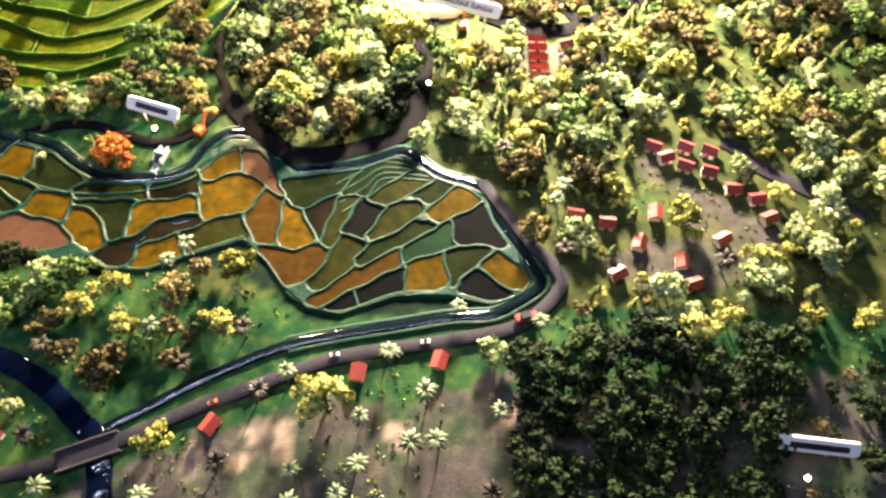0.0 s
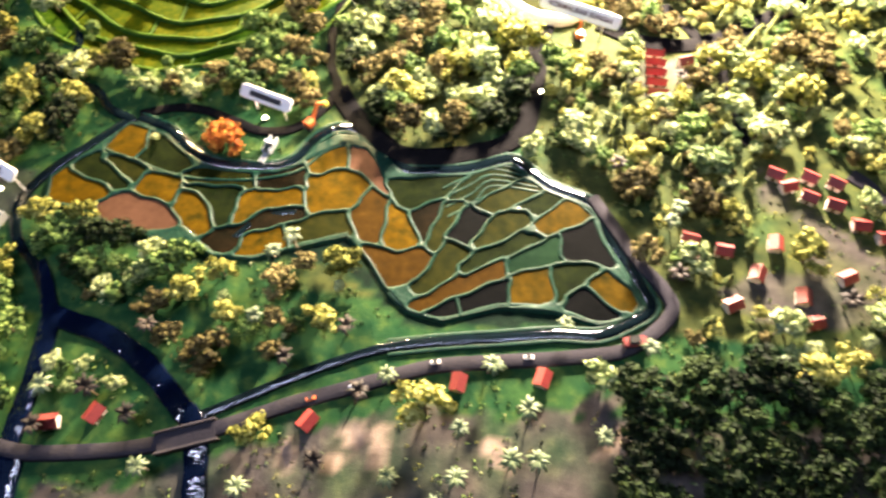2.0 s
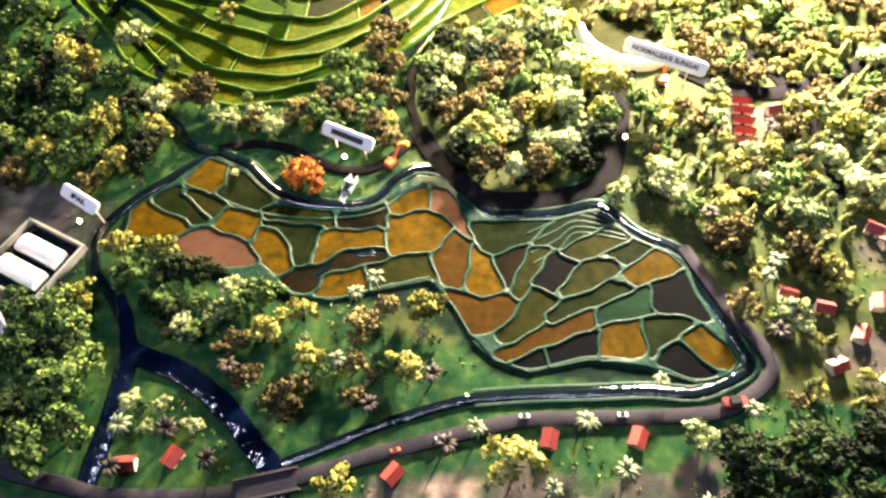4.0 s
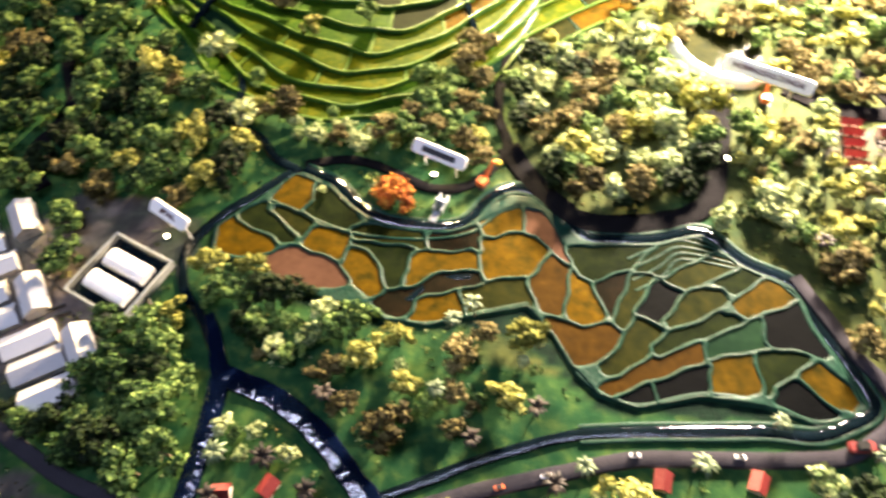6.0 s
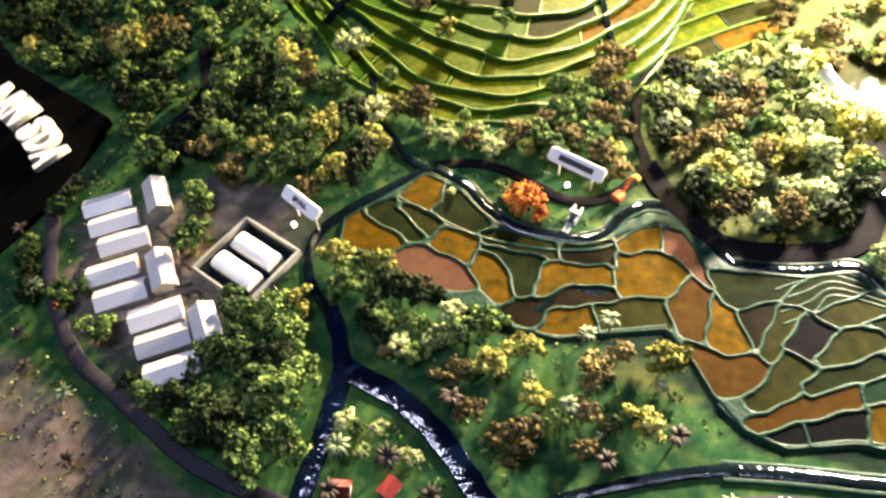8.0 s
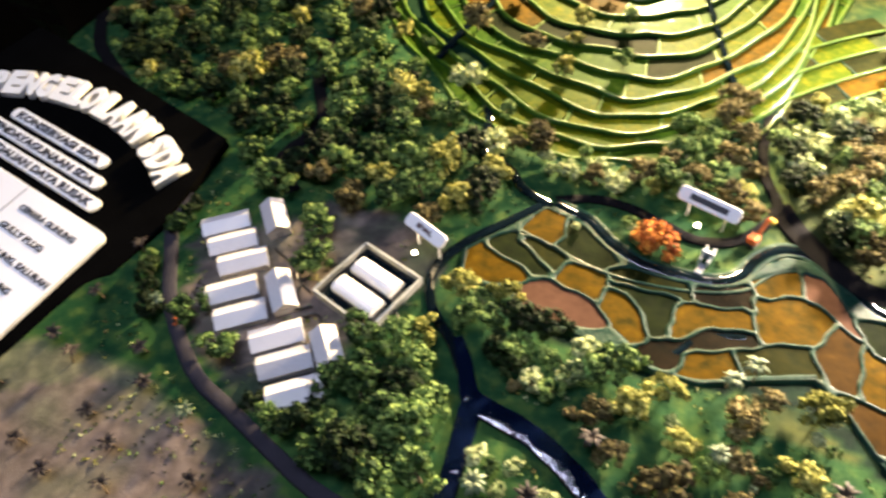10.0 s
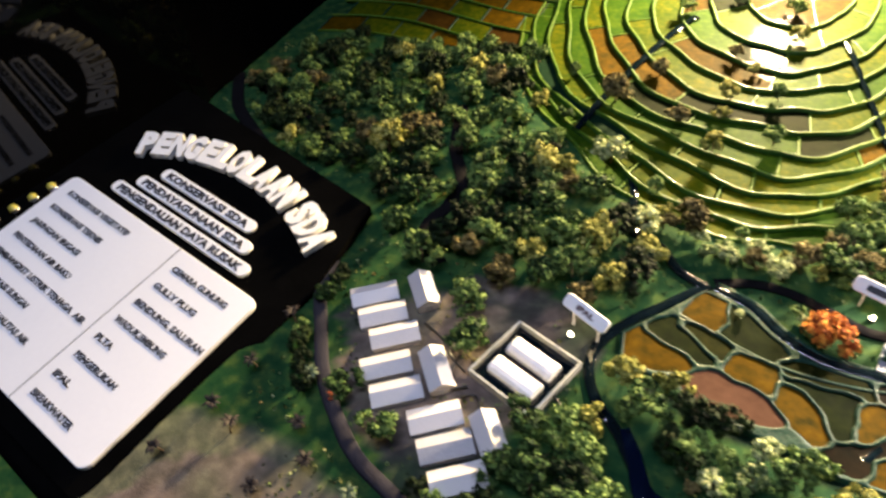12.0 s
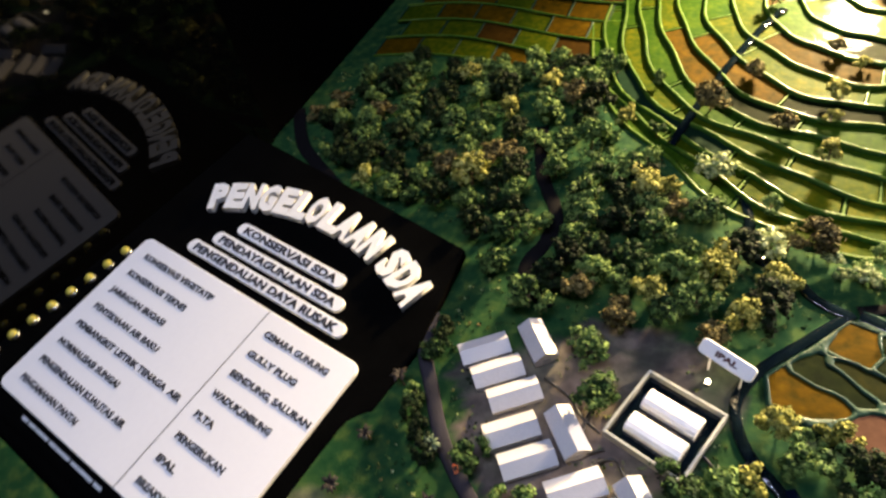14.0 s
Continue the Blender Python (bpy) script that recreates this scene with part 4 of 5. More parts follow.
def shed(cx, cy, length, width, turn, roof, height=0.013, label="white model factory shed with a low gable roof"):
    s = thing("factory_shed", label, "factory shed", "factory sheds", at=pose(cx * 0.01, cy * 0.01, ground_z(cx * 0.01, cy * 0.01) - 0.0008, 0, 0, turn))
    l, w = length * 0.005, width * 0.005
    part("wall", box(bmesh.new(), -l * 0.97, -w * 0.94, 0, l * 0.97, w * 0.94, height * 0.58, 0.0003), SHED, s)
    bm = bmesh.new()
    for sgn in (1, -1):
        q = [(-l, sgn * w, height * 0.55), (l, sgn * w, height * 0.55), (l, 0, height), (-l, 0, height)]
        v = [bm.verts.new(p) for p in q] + [bm.verts.new((x, y, z + 0.0007)) for x, y, z in q]
        bm.faces.new(v[:4])
        bm.faces.new(v[4:])
        for i in range(4):
            j = (i + 1) % 4
            bm.faces.new((v[i], v[j], v[j + 4], v[i + 4]))
    bmesh.ops.recalc_face_normals(bm, faces=bm.faces)
    part("roof", bm, roof, s, "folded pale card roof")
    for e in (-1, 1):
        bm = bmesh.new()
        t, u = ([bm.verts.new((e * l * q, y, z)) for y, z in ((-w * 0.93, height * 0.55), (w * 0.93, height * 0.55), (0, height * 0.99))] for q in (0.96, 0.90))
        bm.faces.new(t)
        bm.faces.new(u)
        for i in range(3):
            bm.faces.new((t[i], t[(i + 1) % 3], u[(i + 1) % 3], u[i]))
        bmesh.ops.recalc_face_normals(bm, faces=bm.faces)
        part("gable", bm, SHED, s)
    part("door", box(bmesh.new(), l * 0.965, -w * 0.3, 0.0008, l * 0.99, w * 0.3, height * 0.5), TIN, s, "grey door")
    return s


for cx, cy, roof in ((-72.9, 59.5, TIN), (-70.8, 57.6, SHED), (-68.5, 55.9, SHED), (-67.5, 52.6, SHED), (-65.3, 50.6, TIN), (-60.9, 49.7, SHED), (-58.9, 47.7, TIN), (-56.7, 45.6, SHED)):
    shed(cx, cy, 4.7, 2.45, 38.5, roof)
for cx, cy, L in ((-68.4, 61.7, 4.3), (-63.0, 54.0, 4.5), (-56.1, 50.2, 3.9)):
    shed(cx, cy, L, 2.4, -48, SHED, 0.017, "taller white model hall with a bright gable roof")

BT = pose(-0.5585, 0.5745, ground_z(-0.5585, 0.5745), 0, 0, -17.3)
basin = thing("treatment_basin", "grey walled waste-water basin with two white tanks", "basin", at=BT)
part("basin_floor", box(bmesh.new(), -0.034, -0.034, -0.001, 0.034, 0.034, 0.0026), DITCH, basin, "dark wet basin floor")
for x0, y0, x1, y1 in ((-0.036, -0.0362, 0.036, -0.0338), (-0.036, 0.0338, 0.036, 0.0362), (-0.0362, -0.0337, -0.0338, 0.0337), (0.0338, -0.0337, 0.0362, 0.0337)):
    part("basin_wall", box(bmesh.new(), x0, y0, -0.001, x1, y1, 0.0095, 0.0004), CONCRETE, basin)
for y in (0.0125, -0.0135):
    bm = bmesh.new()
    prof = [(-0.0095, 0.0024), (-0.0095, 0.0075), (-0.0072, 0.0102), (-0.003, 0.0112), (0.003, 0.0112), (0.0072, 0.0102), (0.0095, 0.0075), (0.0095, 0.0024)]
    ends = [[bm.verts.new((x, y + p, z)) for p, z in prof] for x in (-0.0245, 0.0245)]
    for i in range(7):
        bm.faces.new((ends[0][i], ends[0][i + 1], ends[1][i + 1], ends[1][i]))
    bm.faces.new(ends[0])
    bm.faces.new(ends[1])
    bmesh.ops.recalc_face_normals(bm, faces=bm.faces)
    part("tank", bm, WHITE, basin, "white rounded tank")


def pipe(pts, z=0.0030, radius=0.0013):
    line = curve_points(pts)
    tagged(part("pipe", ridge(bmesh.new(), line, radius, z, flat=1.1), DARKMETAL, smooth=True), "thin black pipe lying on the ground", "pipe", "factory pipes")


pipe([(-66.6, 58.5), (-63.8, 57.3), (-62.5, 56.0), (-60.5, 55.0)])
pipe([(-62.0, 56.5), (-61.5, 53.0), (-59.8, 53.8)])
pipe([(-60.0, 52.5), (-58.8, 53.2), (-57.6, 52.0)])
pipe([(-52.5, 56.0), (-50.6, 54.8), (-49.2, 56.6)])


# ---------------------------------------------------------------- houses
def house(cx, cy, turn, w=0.0135, d=0.011, h=0.008):
    s = thing("house", "small model house with a red gable roof and pale walls", "house", "red-roofed houses", at=pose(cx * 0.01, cy * 0.01, ground_z(cx * 0.01, cy * 0.01) - 0.0006, 0, 0, turn))
    part("wall", box(bmesh.new(), -w / 2, -d / 2, 0, w / 2, d / 2, h, 0.0003), PINK, s)
    bm = bmesh.new()
    o, r = 0.0014, 0.0045
    for sgn in (1, -1):
        q = [(-w / 2 - o, sgn * (d / 2 + o), h - 0.0008), (w / 2 + o, sgn * (d / 2 + o), h - 0.0008), (w / 2 + o, 0, h + r), (-w / 2 - o, 0, h + r)]
        v = [bm.verts.new(p) for p in q] + [bm.verts.new((x, y, z + 0.0009)) for x, y, z in q]
        bm.faces.new(v[:4])
        bm.faces.new(v[4:])
        for i in range(4):
            j = (i + 1) % 4
            bm.faces.new((v[i], v[j], v[j + 4], v[i + 4]))
    bmesh.ops.recalc_face_normals(bm, faces=bm.faces)
    part("roof", bm, RED, s, "red painted gable roof")
    for e in (-1, 1):
        bm = bmesh.new()
        t = [bm.verts.new((e * (w / 2 - k), y, z)) for k in (0.0001, 0.0012) for y, z in ((-d / 2, h - 0.0006), (d / 2, h - 0.0006), (0, h + r * 0.9))]
        bm.faces.new(t[:3])
        bm.faces.new(t[3:])
        for i in range(3):
            bm.faces.new((t[i], t[(i + 1) % 3], t[(i + 1) % 3 + 3], t[i + 3]))
        bmesh.ops.recalc_face_normals(bm, faces=bm.faces)
        part("gable", bm, PINK, s)
    part("door", box(bmesh.new(), -0.002, -d / 2 - 0.0003, 0.0004, 0.002, -d / 2 + 0.0005, h * 0.65), BARK, s, "dark door")
    return s


HOUSES = [(14.7, 65.6, -8), (17.8, 64.7, -5), (20.8, 62.6, 70), (18.3, 59.1, 30), (22.7, 66.0, 85), (24.7, 60.7, 85), (25.3, 58.2, 20), (23.5, 74.3, -20), (24.6, 72.9, 20),
          (26.9, 74.4, -25), (29.4, 74.0, -25), (26.5, 71.9, -20), (28.9, 71.3, -15), (31.0, 69.2, 0), (33.2, 68.1, 10), (34.0, 65.8, 25), (28.9, 63.2, 30),
          (1.7, 49.9, 75), (-5.4, 48.6, 85), (-17.4, 43.7, 60), (-35.3, 42.0, 70), (-38.8, 40.8, 15), (15.1, 88.7, 20)]
for hx, hy, ht in HOUSES:
    house(hx, hy, ht)
for k in range(5):
    house(11.8 + 0.05 * k, 89.6 - 1.42 * k, 0, 0.019, 0.0055, 0.006)

CAR_GROUP = "cars on the road"


def car(x, y, turn, mat, size=0.0085, label="tiny pale model car on the road"):
    c = thing("car", label, "car", CAR_GROUP, at=pose(x * 0.01, y * 0.01, ground_z(x * 0.01, y * 0.01) + 0.0043, 0, 0, turn))
    part("body", box(bmesh.new(), -size / 2, -size * 0.22, 0.0006, size / 2, size * 0.22, size * 0.26, size * 0.06), mat, c)
    part("cabin", box(bmesh.new(), -size * 0.28, -size * 0.19, size * 0.25, size * 0.22, size * 0.19, size * 0.42, size * 0.06), DARKMETAL, c, "dark cabin")
    for wx in (-0.3, 0.3):
        for wy in (-0.2, 0.2):
            bm = bmesh.new()
            bmesh.ops.create_cone(bm, cap_ends=True, segments=10, radius1=size * 0.09, radius2=size * 0.09, depth=size * 0.06, matrix=Matrix.Translation((wx * size, wy * size, size * 0.08)) @ Matrix.Rotation(radians(90), 4, "X"))
            part("wheel", bm, INK, c)


car(-17.6, 45.6, 26, ORANGE, label="tiny orange model car on the road")
car(-14.2, 47.2, 26, WHITE)
car(-7.6, 50.2, 12, WHITE)
car(0.4, 51.7, 10, WHITE)
car(-46.2, 38.9, -8, WHITE)
car(-70.6, 47.8, 130, ORANGE, label="tiny orange model car on the road")
car(9.5, 54.3, 14, RED, 0.021, "larger red model vehicle parked by the river")


# ---------------------------------------------------------------- signs
def sign(x, y, z, length, height, turn, tilt, bars, label, words=""):
    """A white board on two posts; its face leans back towards the viewer."""
    g = ground_z(x * 0.01, y * 0.01)
    s = thing("sign", label, "sign", "white signs", at=pose(x * 0.01, y * 0.01, g, 0, 0, turn))
    l, h = length * 0.005, height * 0.005
    m = Matrix.Translation((0, 0, z)) @ pose(0, 0, 0, tilt, 0, 0)
    plate_ = part("plate", rounded_slab(2 * l, 2 * h, h * 0.55, -0.0016, 0.0016), WHITE, s, "white rounded plate")
    plate_.matrix_local = m
    for e in (-0.6, 0.6):
        part("post", box(bmesh.new(), e * l - 0.0007, -0.0007 + h * 0.2, -0.001, e * l + 0.0007, 0.0007 + h * 0.2, z), WHITE, s)
    if words:
        me = text_mesh(words, h * 0.95, RUST_INK, 0.0003, l * (0.82 if len(words) < 6 else 1.60), 0.0003, "CENTER")
        w = part("lettering", me, RUST_INK, plate_, "dark red-brown letters")
        w.location = (0, -h * 0.34, 0.0018)
    for a, b in bars:
        part("writing_bar", box(bmesh.new(), a * l, -h * 0.42, 0.0014, b * l, h * 0.36, 0.0021), INK, plate_, "dark bar of unreadable writing")
    return s


sign(-52.4, 63.4, 0.033, 4.9, 1.35, -23, 36, (), "white sign with dark letters beside the basin", "IPAL")
sign(-28.9, 75.7, 0.028, 6.0, 1.45, -17, 42, ((-0.62, 0.62),), "white sign with a dark line of writing", "")
sign(3.0, 92.6, 0.028, 9.4, 1.6, -18, 42, (), "long white sign with two dark words near the dam", "NORMALISASI SUNGAI")
sign(32.3, 42.8, 0.030, 6.6, 1.35, -5, 48, ((-0.70, 0.72),), "white sign standing among dark trees", "")


def crane(x, y, turn, k=1.0):
    """A small orange excavator: base, cab and a bent arm."""
    c = thing("excavator", "small orange model excavator with a bent arm", "excavator", "excavators", at=pose(x * 0.01, y * 0.01, ground_z(x * 0.01, y * 0.01) + 0.0022, 0, 0, turn))
    part("track", box(bmesh.new(), -0.006 * k, -0.0045 * k, 0, 0.006 * k, 0.0045 * k, 0.003 * k, 0.001 * k), DARKMETAL, c, "dark crawler track")
    part("cab", box(bmesh.new(), -0.0055 * k, -0.004 * k, 0.0028 * k, 0.004 * k, 0.004 * k, 0.0095 * k, 0.001 * k), ORANGE, c)
    for a, b, name in (((0.003, 0.006), (0.013, 0.019), "boom"), ((0.013, 0.019), (0.022, 0.012), "arm")):
        bm = bmesh.new()
        v = Vector((b[0] - a[0], 0, b[1] - a[1])) * k
        box(bm, 0, -0.0012 * k, -0.0012 * k, v.length, 0.0012 * k, 0.0012 * k)
        bmesh.ops.transform(bm, matrix=Matrix.Translation((a[0] * k, 0, a[1] * k)) @ Matrix.Rotation(-math.atan2(v.z, v.x), 4, "Y"), verts=bm.verts)
        part(name, bm, ORANGE, c)
    part("bucket", box(bmesh.new(), 0.0195 * k, -0.003 * k, 0.008 * k, 0.0245 * k, 0.003 * k, 0.0125 * k, 0.0008 * k), GOLD, c, "yellow bucket")


crane(-24.3, 74.6, 62, 1.15)
crane(3.3, 91.2, 92, 1.1)

# the little weir by the track and the dam above the channel
weir = thing("weir", "small silver weir gate over the river channel", "weir", at=pose(-0.279, 0.715, ground_z(-0.279, 0.715), 0, 0, -12))
for x in (-0.006, 0.006):
    part("pier", box(bmesh.new(), x - 0.0016, -0.012, 0, x + 0.0016, 0.012, 0.010, 0.0006), SILVER, weir)
weir.scale = (0.62, 0.85, 0.80)
part("gate", box(bmesh.new(), -0.005, -0.001, 0.001, 0.005, 0.001, 0.011, 0.0003), SILVER, weir)
part("beam", box(bmesh.new(), -0.009, -0.0022, 0.0098, 0.009, 0.0022, 0.0135, 0.0006), WHITE, weir, "white cross beam")
part("apron", box(bmesh.new(), -0.005, -0.026, 0.0005, 0.005, -0.011, 0.0045, 0.0006), SILVER, weir)
dam = thing("dam", "curved white model dam wall with a grey crest", "dam", at=pose(0, 0, 0))
bm = bmesh.new()
line = curve_points([(-6.5, 98.5), (-5.4, 96.4), (-3.4, 94.6), (-0.8, 93.6), (1.6, 93.8), (3.2, 95.0)])
part("wall", ridge(bm, line, 0.0075, 0.0015, flat=1.6), FOAM, dam, smooth=True)
part("crest", ridge(bmesh.new(), line, 0.0022, 0.0118, flat=0.8), CONCRETE, dam, "grey crest", smooth=True)
tagged(part("dam_lake", slab(curve_points([(-6.0, 98.8), (-4.9, 96.8), (-3.0, 95.2), (-0.8, 94.4), (1.2, 94.6), (2.6, 95.8), (3.0, 99.5), (-1.5, 102.5), (-5.5, 101.5)], True, 4), 0.005), FIELD["olive"]), "olive-green resin lake behind the dam", "lake", kind="structure")


# ---------------------------------------------------------------- small lit lamps beside the signs
def indicator_lamp(x, y):
    """A small glowing bulb in a dark collar, let into the ground."""
    lamp = thing("indicator_lamp", "small warm-white lit bulb in a dark collar beside a sign", "lamp", "indicator lamps", at=pose(x * 0.01, y * 0.01, ground_z(x * 0.01, y * 0.01)))
    bm = bmesh.new()
    bmesh.ops.create_cone(bm, cap_ends=True, segments=14, radius1=0.0030, radius2=0.0026, depth=0.0036, matrix=Matrix.Translation((0, 0, 0.0012)))
    part("collar", bm, DARKMETAL, lamp, "dark collar", smooth=False)
    bm = bmesh.new()
    bmesh.ops.create_uvsphere(bm, u_segments=14, v_segments=8, radius=0.0022)
    for v in bm.verts:
        v.co.z = v.co.z * 1.35 + 0.0038
    part("bulb", bm, LED, lamp, "glowing warm-white bulb", smooth=True)


for x, y in ((-29.4, 75.0), (-0.5, 82.5), (-53.5, 62.7), (32.2, 40.8)):
    indicator_lamp(x, y)

# ---------------------------------------------------------------- trees


def crown_mesh(name, seed, mat, clumps, flakes, rad, tall, flake):
    """A ragged crown: lumpy clumps round a few limbs, each one covered with small upturned leaf flakes."""
    r = random.Random(seed)
    verts, faces = [], []
    ico = bmesh.new()
    bmesh.ops.create_icosphere(ico, subdivisions=1, radius=1)
    ico_v, ico_f = [v.co.copy() for v in ico.verts], [[v.index for v in f.verts] for f in ico.faces]
    ico.free()
    for i in range(clumps):
        a, u = r.uniform(0, 2 * math.pi), r.uniform(-0.35, 1.0)
        q = math.sqrt(max(0.0, 1 - u * u)) * r.uniform(0.5, 1.0) * (1 + 0.28 * math.sin(2 * a + seed))
        c = Vector((rad * q * math.cos(a), rad * q * math.sin(a), tall * 0.5 * u * r.uniform(0.7, 1.1)))
        size = rad * r.uniform(0.22, 0.40)
        i0 = len(verts)
        verts += [c + v * size * 0.72 * (1 + 0.3 * r.uniform(-1, 1)) for v in ico_v]
        faces += [tuple(i0 + k for k in f) for f in ico_f]
        for k in range(flakes):
            d = Vector((r.gauss(0, 1), r.gauss(0, 1), r.gauss(0.15, 0.8)))
            d.normalize()
            p = c + d * size * r.uniform(0.65, 1.25)
            n = (d * 1.4 + Vector((r.gauss(0, 0.4), r.gauss(0, 0.4), r.gauss(0.25, 0.4)))).normalized()
            t = Matrix.Rotation(r.uniform(0, 6.28), 3, n) @ n.orthogonal().normalized()
            b = n.cross(t)
            s = flake * r.uniform(0.6, 1.35)
            i0 = len(verts)
            verts += [p + t * s, p + b * s * 0.7 + n * s * 0.25, p - t * s * 0.9, p - b * s * 0.7 + n * s * 0.2]
            faces.append((i0, i0 + 1, i0 + 2, i0 + 3))
    me = bpy.data.meshes.new(name)
    me.from_pydata([tuple(v) for v in verts], [], faces)
    me.materials.append(mat)
    return me


def cone_crown(seed, mat, height, rad):
    """A slim conifer: tiers of short drooping flakes round a narrow core."""
    r = random.Random(seed)
    verts, faces = [], []
    for u0, u1 in ((0.0, 0.33), (0.33, 0.66), (0.66, 1.0)):
        i0 = len(verts)
        for u, k in ((u0, 0.82), (u1, 0.45)):
            verts += [Vector((rad * k * (1 - u) * math.cos(a), rad * k * (1 - u) * math.sin(a), height * u)) for a in (0, 1.26, 2.51, 3.77, 5.03)]
        faces += [(i0 + q, i0 + (q + 1) % 5, i0 + 5 + (q + 1) % 5, i0 + 5 + q) for q in range(5)]
    for k in range(300):
        u = 1 - math.sqrt(r.random())
        a = r.uniform(0, 6.283)
        out = Vector((math.cos(a), math.sin(a), r.uniform(-0.4, 0.5))).normalized()
        p = Vector((0, 0, height * u)) + out * rad * (1.04 - u) * r.uniform(0.75, 1.1)
        t = Vector((-out.y, out.x, r.uniform(-0.5, 0.5))).normalized()
        s = 0.0014 * r.uniform(0.6, 1.3)
        i0 = len(verts)
        verts += [p + t * s, p + out * s * 1.1, p - t * s, p - out * s * 0.3 + Vector((0, 0, s))]
        faces.append((i0, i0 + 1, i0 + 2, i0 + 3))
    me = bpy.data.meshes.new("crown")
    me.from_pydata([tuple(v) for v in verts], [], faces)
    me.materials.append(mat)
    return me


def trunk_mesh(seed, height, thick, limbs):
    r = random.Random(seed)
    bm = bmesh.new()

    def stick(a, b, r0, r1):
        d = b - a
        m = Matrix.Translation((a + b) / 2) @ d.to_track_quat("Z", "Y").to_matrix().to_4x4()
        bmesh.ops.create_cone(bm, cap_ends=True, segments=6, radius1=r0, radius2=r1, depth=d.length, matrix=m)
    top = Vector((r.gauss(0, 0.0008), r.gauss(0, 0.0008), height * 0.62))
    stick(Vector((0, 0, -0.002)), top, thick, thick * 0.6)
    for k in range(limbs):
        a = 2 * math.pi * k / limbs + r.uniform(-0.3, 0.3)
        start = Vector((0, 0, height * r.uniform(0.35, 0.6)))
        stick(start, start + Vector((math.cos(a) * height * 0.27, math.sin(a) * height * 0.27, height * r.uniform(0.2, 0.34))), thick * 0.5, thick * 0.2)
    return mesh_from("trunk", bm, BARK)


TREE_WORDS = {"green": "green model tree with a ragged leafy crown", "dark": "dark green model tree with a dense crown", "yellow": "yellow-green model tree with a bright crown",
              "brown": "olive-brown model tree with a dry crown", "orange": "orange flowering model shrub beside the track", "conifer": "slim pale-green model conifer with a pointed crown", "pale": "pale grey-green model tree with an airy crown"}
STOCK = {}
for kind in TREE_WORDS:
    for variant in range(3):
        seed = 31 * len(STOCK) + 7
        h = 0.024 + 0.003 * variant
        if kind in ("orange", "conifer"):
            h = 0.016 if kind == "orange" else 0.010
        tree = thing("tree", TREE_WORDS[kind], "shrub" if kind == "orange" else "tree", kind + " trees")
        part("trunk", trunk_mesh(seed, h, 0.0014, 4), BARK, tree)
        if kind == "conifer":
            crown = part("crown", cone_crown(seed, LEAF[kind], 0.022 + 0.003 * variant, 0.0052), LEAF[kind], tree)
            crown.location = (0, 0, 0.004)
            tree.location = (0, 0, -0.5)
            STOCK[(kind, variant)] = tree
            continue
        crown = part("crown", crown_mesh("crown", seed, LEAF[kind], 17 + 3 * variant, 32, 0.0152 + 0.001 * variant, h * 0.85, 0.0021), LEAF[kind], tree)
        crown.location = (0, 0, h * 0.60)
        tree.location = (0, 0, -0.5)
        STOCK[(kind, variant)] = tree
USED, FAR = set(), []


def near(x, y):
    """The stretch of the plan whose trees stand as things of their own."""
    return (-82 < x < 12 and y < 79.5) or (12 <= x < 36 and 50 < y < 80) or (-70 < x < -44 and y < 100)


def plant(kind, x, y, size=1.0, r=random):
    key = (kind, r.randrange(3))
    m = pose(x * 0.01, y * 0.01, max(ground_z(x * 0.01, y * 0.01), terrace_z(x, y)), 0, 0, r.uniform(0, 360))
    m = Matrix.Translation(m.translation) @ pose(0, 0, 0, r.uniform(-7, 7), r.uniform(-7, 7), r.uniform(0, 360))
    src = STOCK[key]
    grow = Matrix.Diagonal((size * r.uniform(0.92, 1.1), size * r.uniform(0.92, 1.1), size * r.uniform(0.88, 1.1), 1))
    if not near(x, y):
        FAR.append((key, m @ grow))
        return
    if key not in USED:
        USED.add(key)
        tree = src
        tree.matrix_basis = m
    else:
        tree = copy_thing(src, m)
    tree.scale = grow.to_scale()


CLEAR = [(LOOP, 1.5), (WEST, 1.3), (EAST_BRANCH, 2.0), (SOUTH_BRANCH, 1.8), (NORTH_DITCH, 1.3), (TRACK_WEST, 1.1), (TRACK_EAST, 1.5), (ROAD_LINE, 1.7), (PATH_EAST, 1.0), (PATH_NORTH, 1.3),
         (LANE, 1.6), (FOREST_TRACK, 1.2), (WEDGE_A, 1.2)]
CLEAR = [([(100 * a, 100 * b) for a, b in curve_points(p, False, 3)], d) for p, d in CLEAR]
SPOTS = [(hx, hy, 2.3) for hx, hy, _ in HOUSES] + [(11.9, 86.8, 2.2), (11.9, 89, 2.2), (11.9, 84.5, 2.0), (-52.8, 63.2, 2.3), (-55.8, 57.5, 5.2), (-28.9, 74.5, 3.4), (3, 91, 4), (6, 90.5, 3), (32.3, 41.6, 2.6),
                                               (30, 42, 2.2), (35, 42, 2.2), (-24.3, 74.6, 2), (-32.2, 71.3, 2), (-2, 97, 4.5)]
SPOTS += [(cx, cy, 2.8) for cx, cy in ((-72.9, 59.5), (-70.8, 57.6), (-68.5, 55.9), (-67.5, 52.6), (-65.3, 50.6), (-60.9, 49.7), (-58.9, 47.7), (-56.7, 45.6), (-68.4, 61.7), (-63.0, 54.0), (-56.1, 50.2))]
PLANTED = []


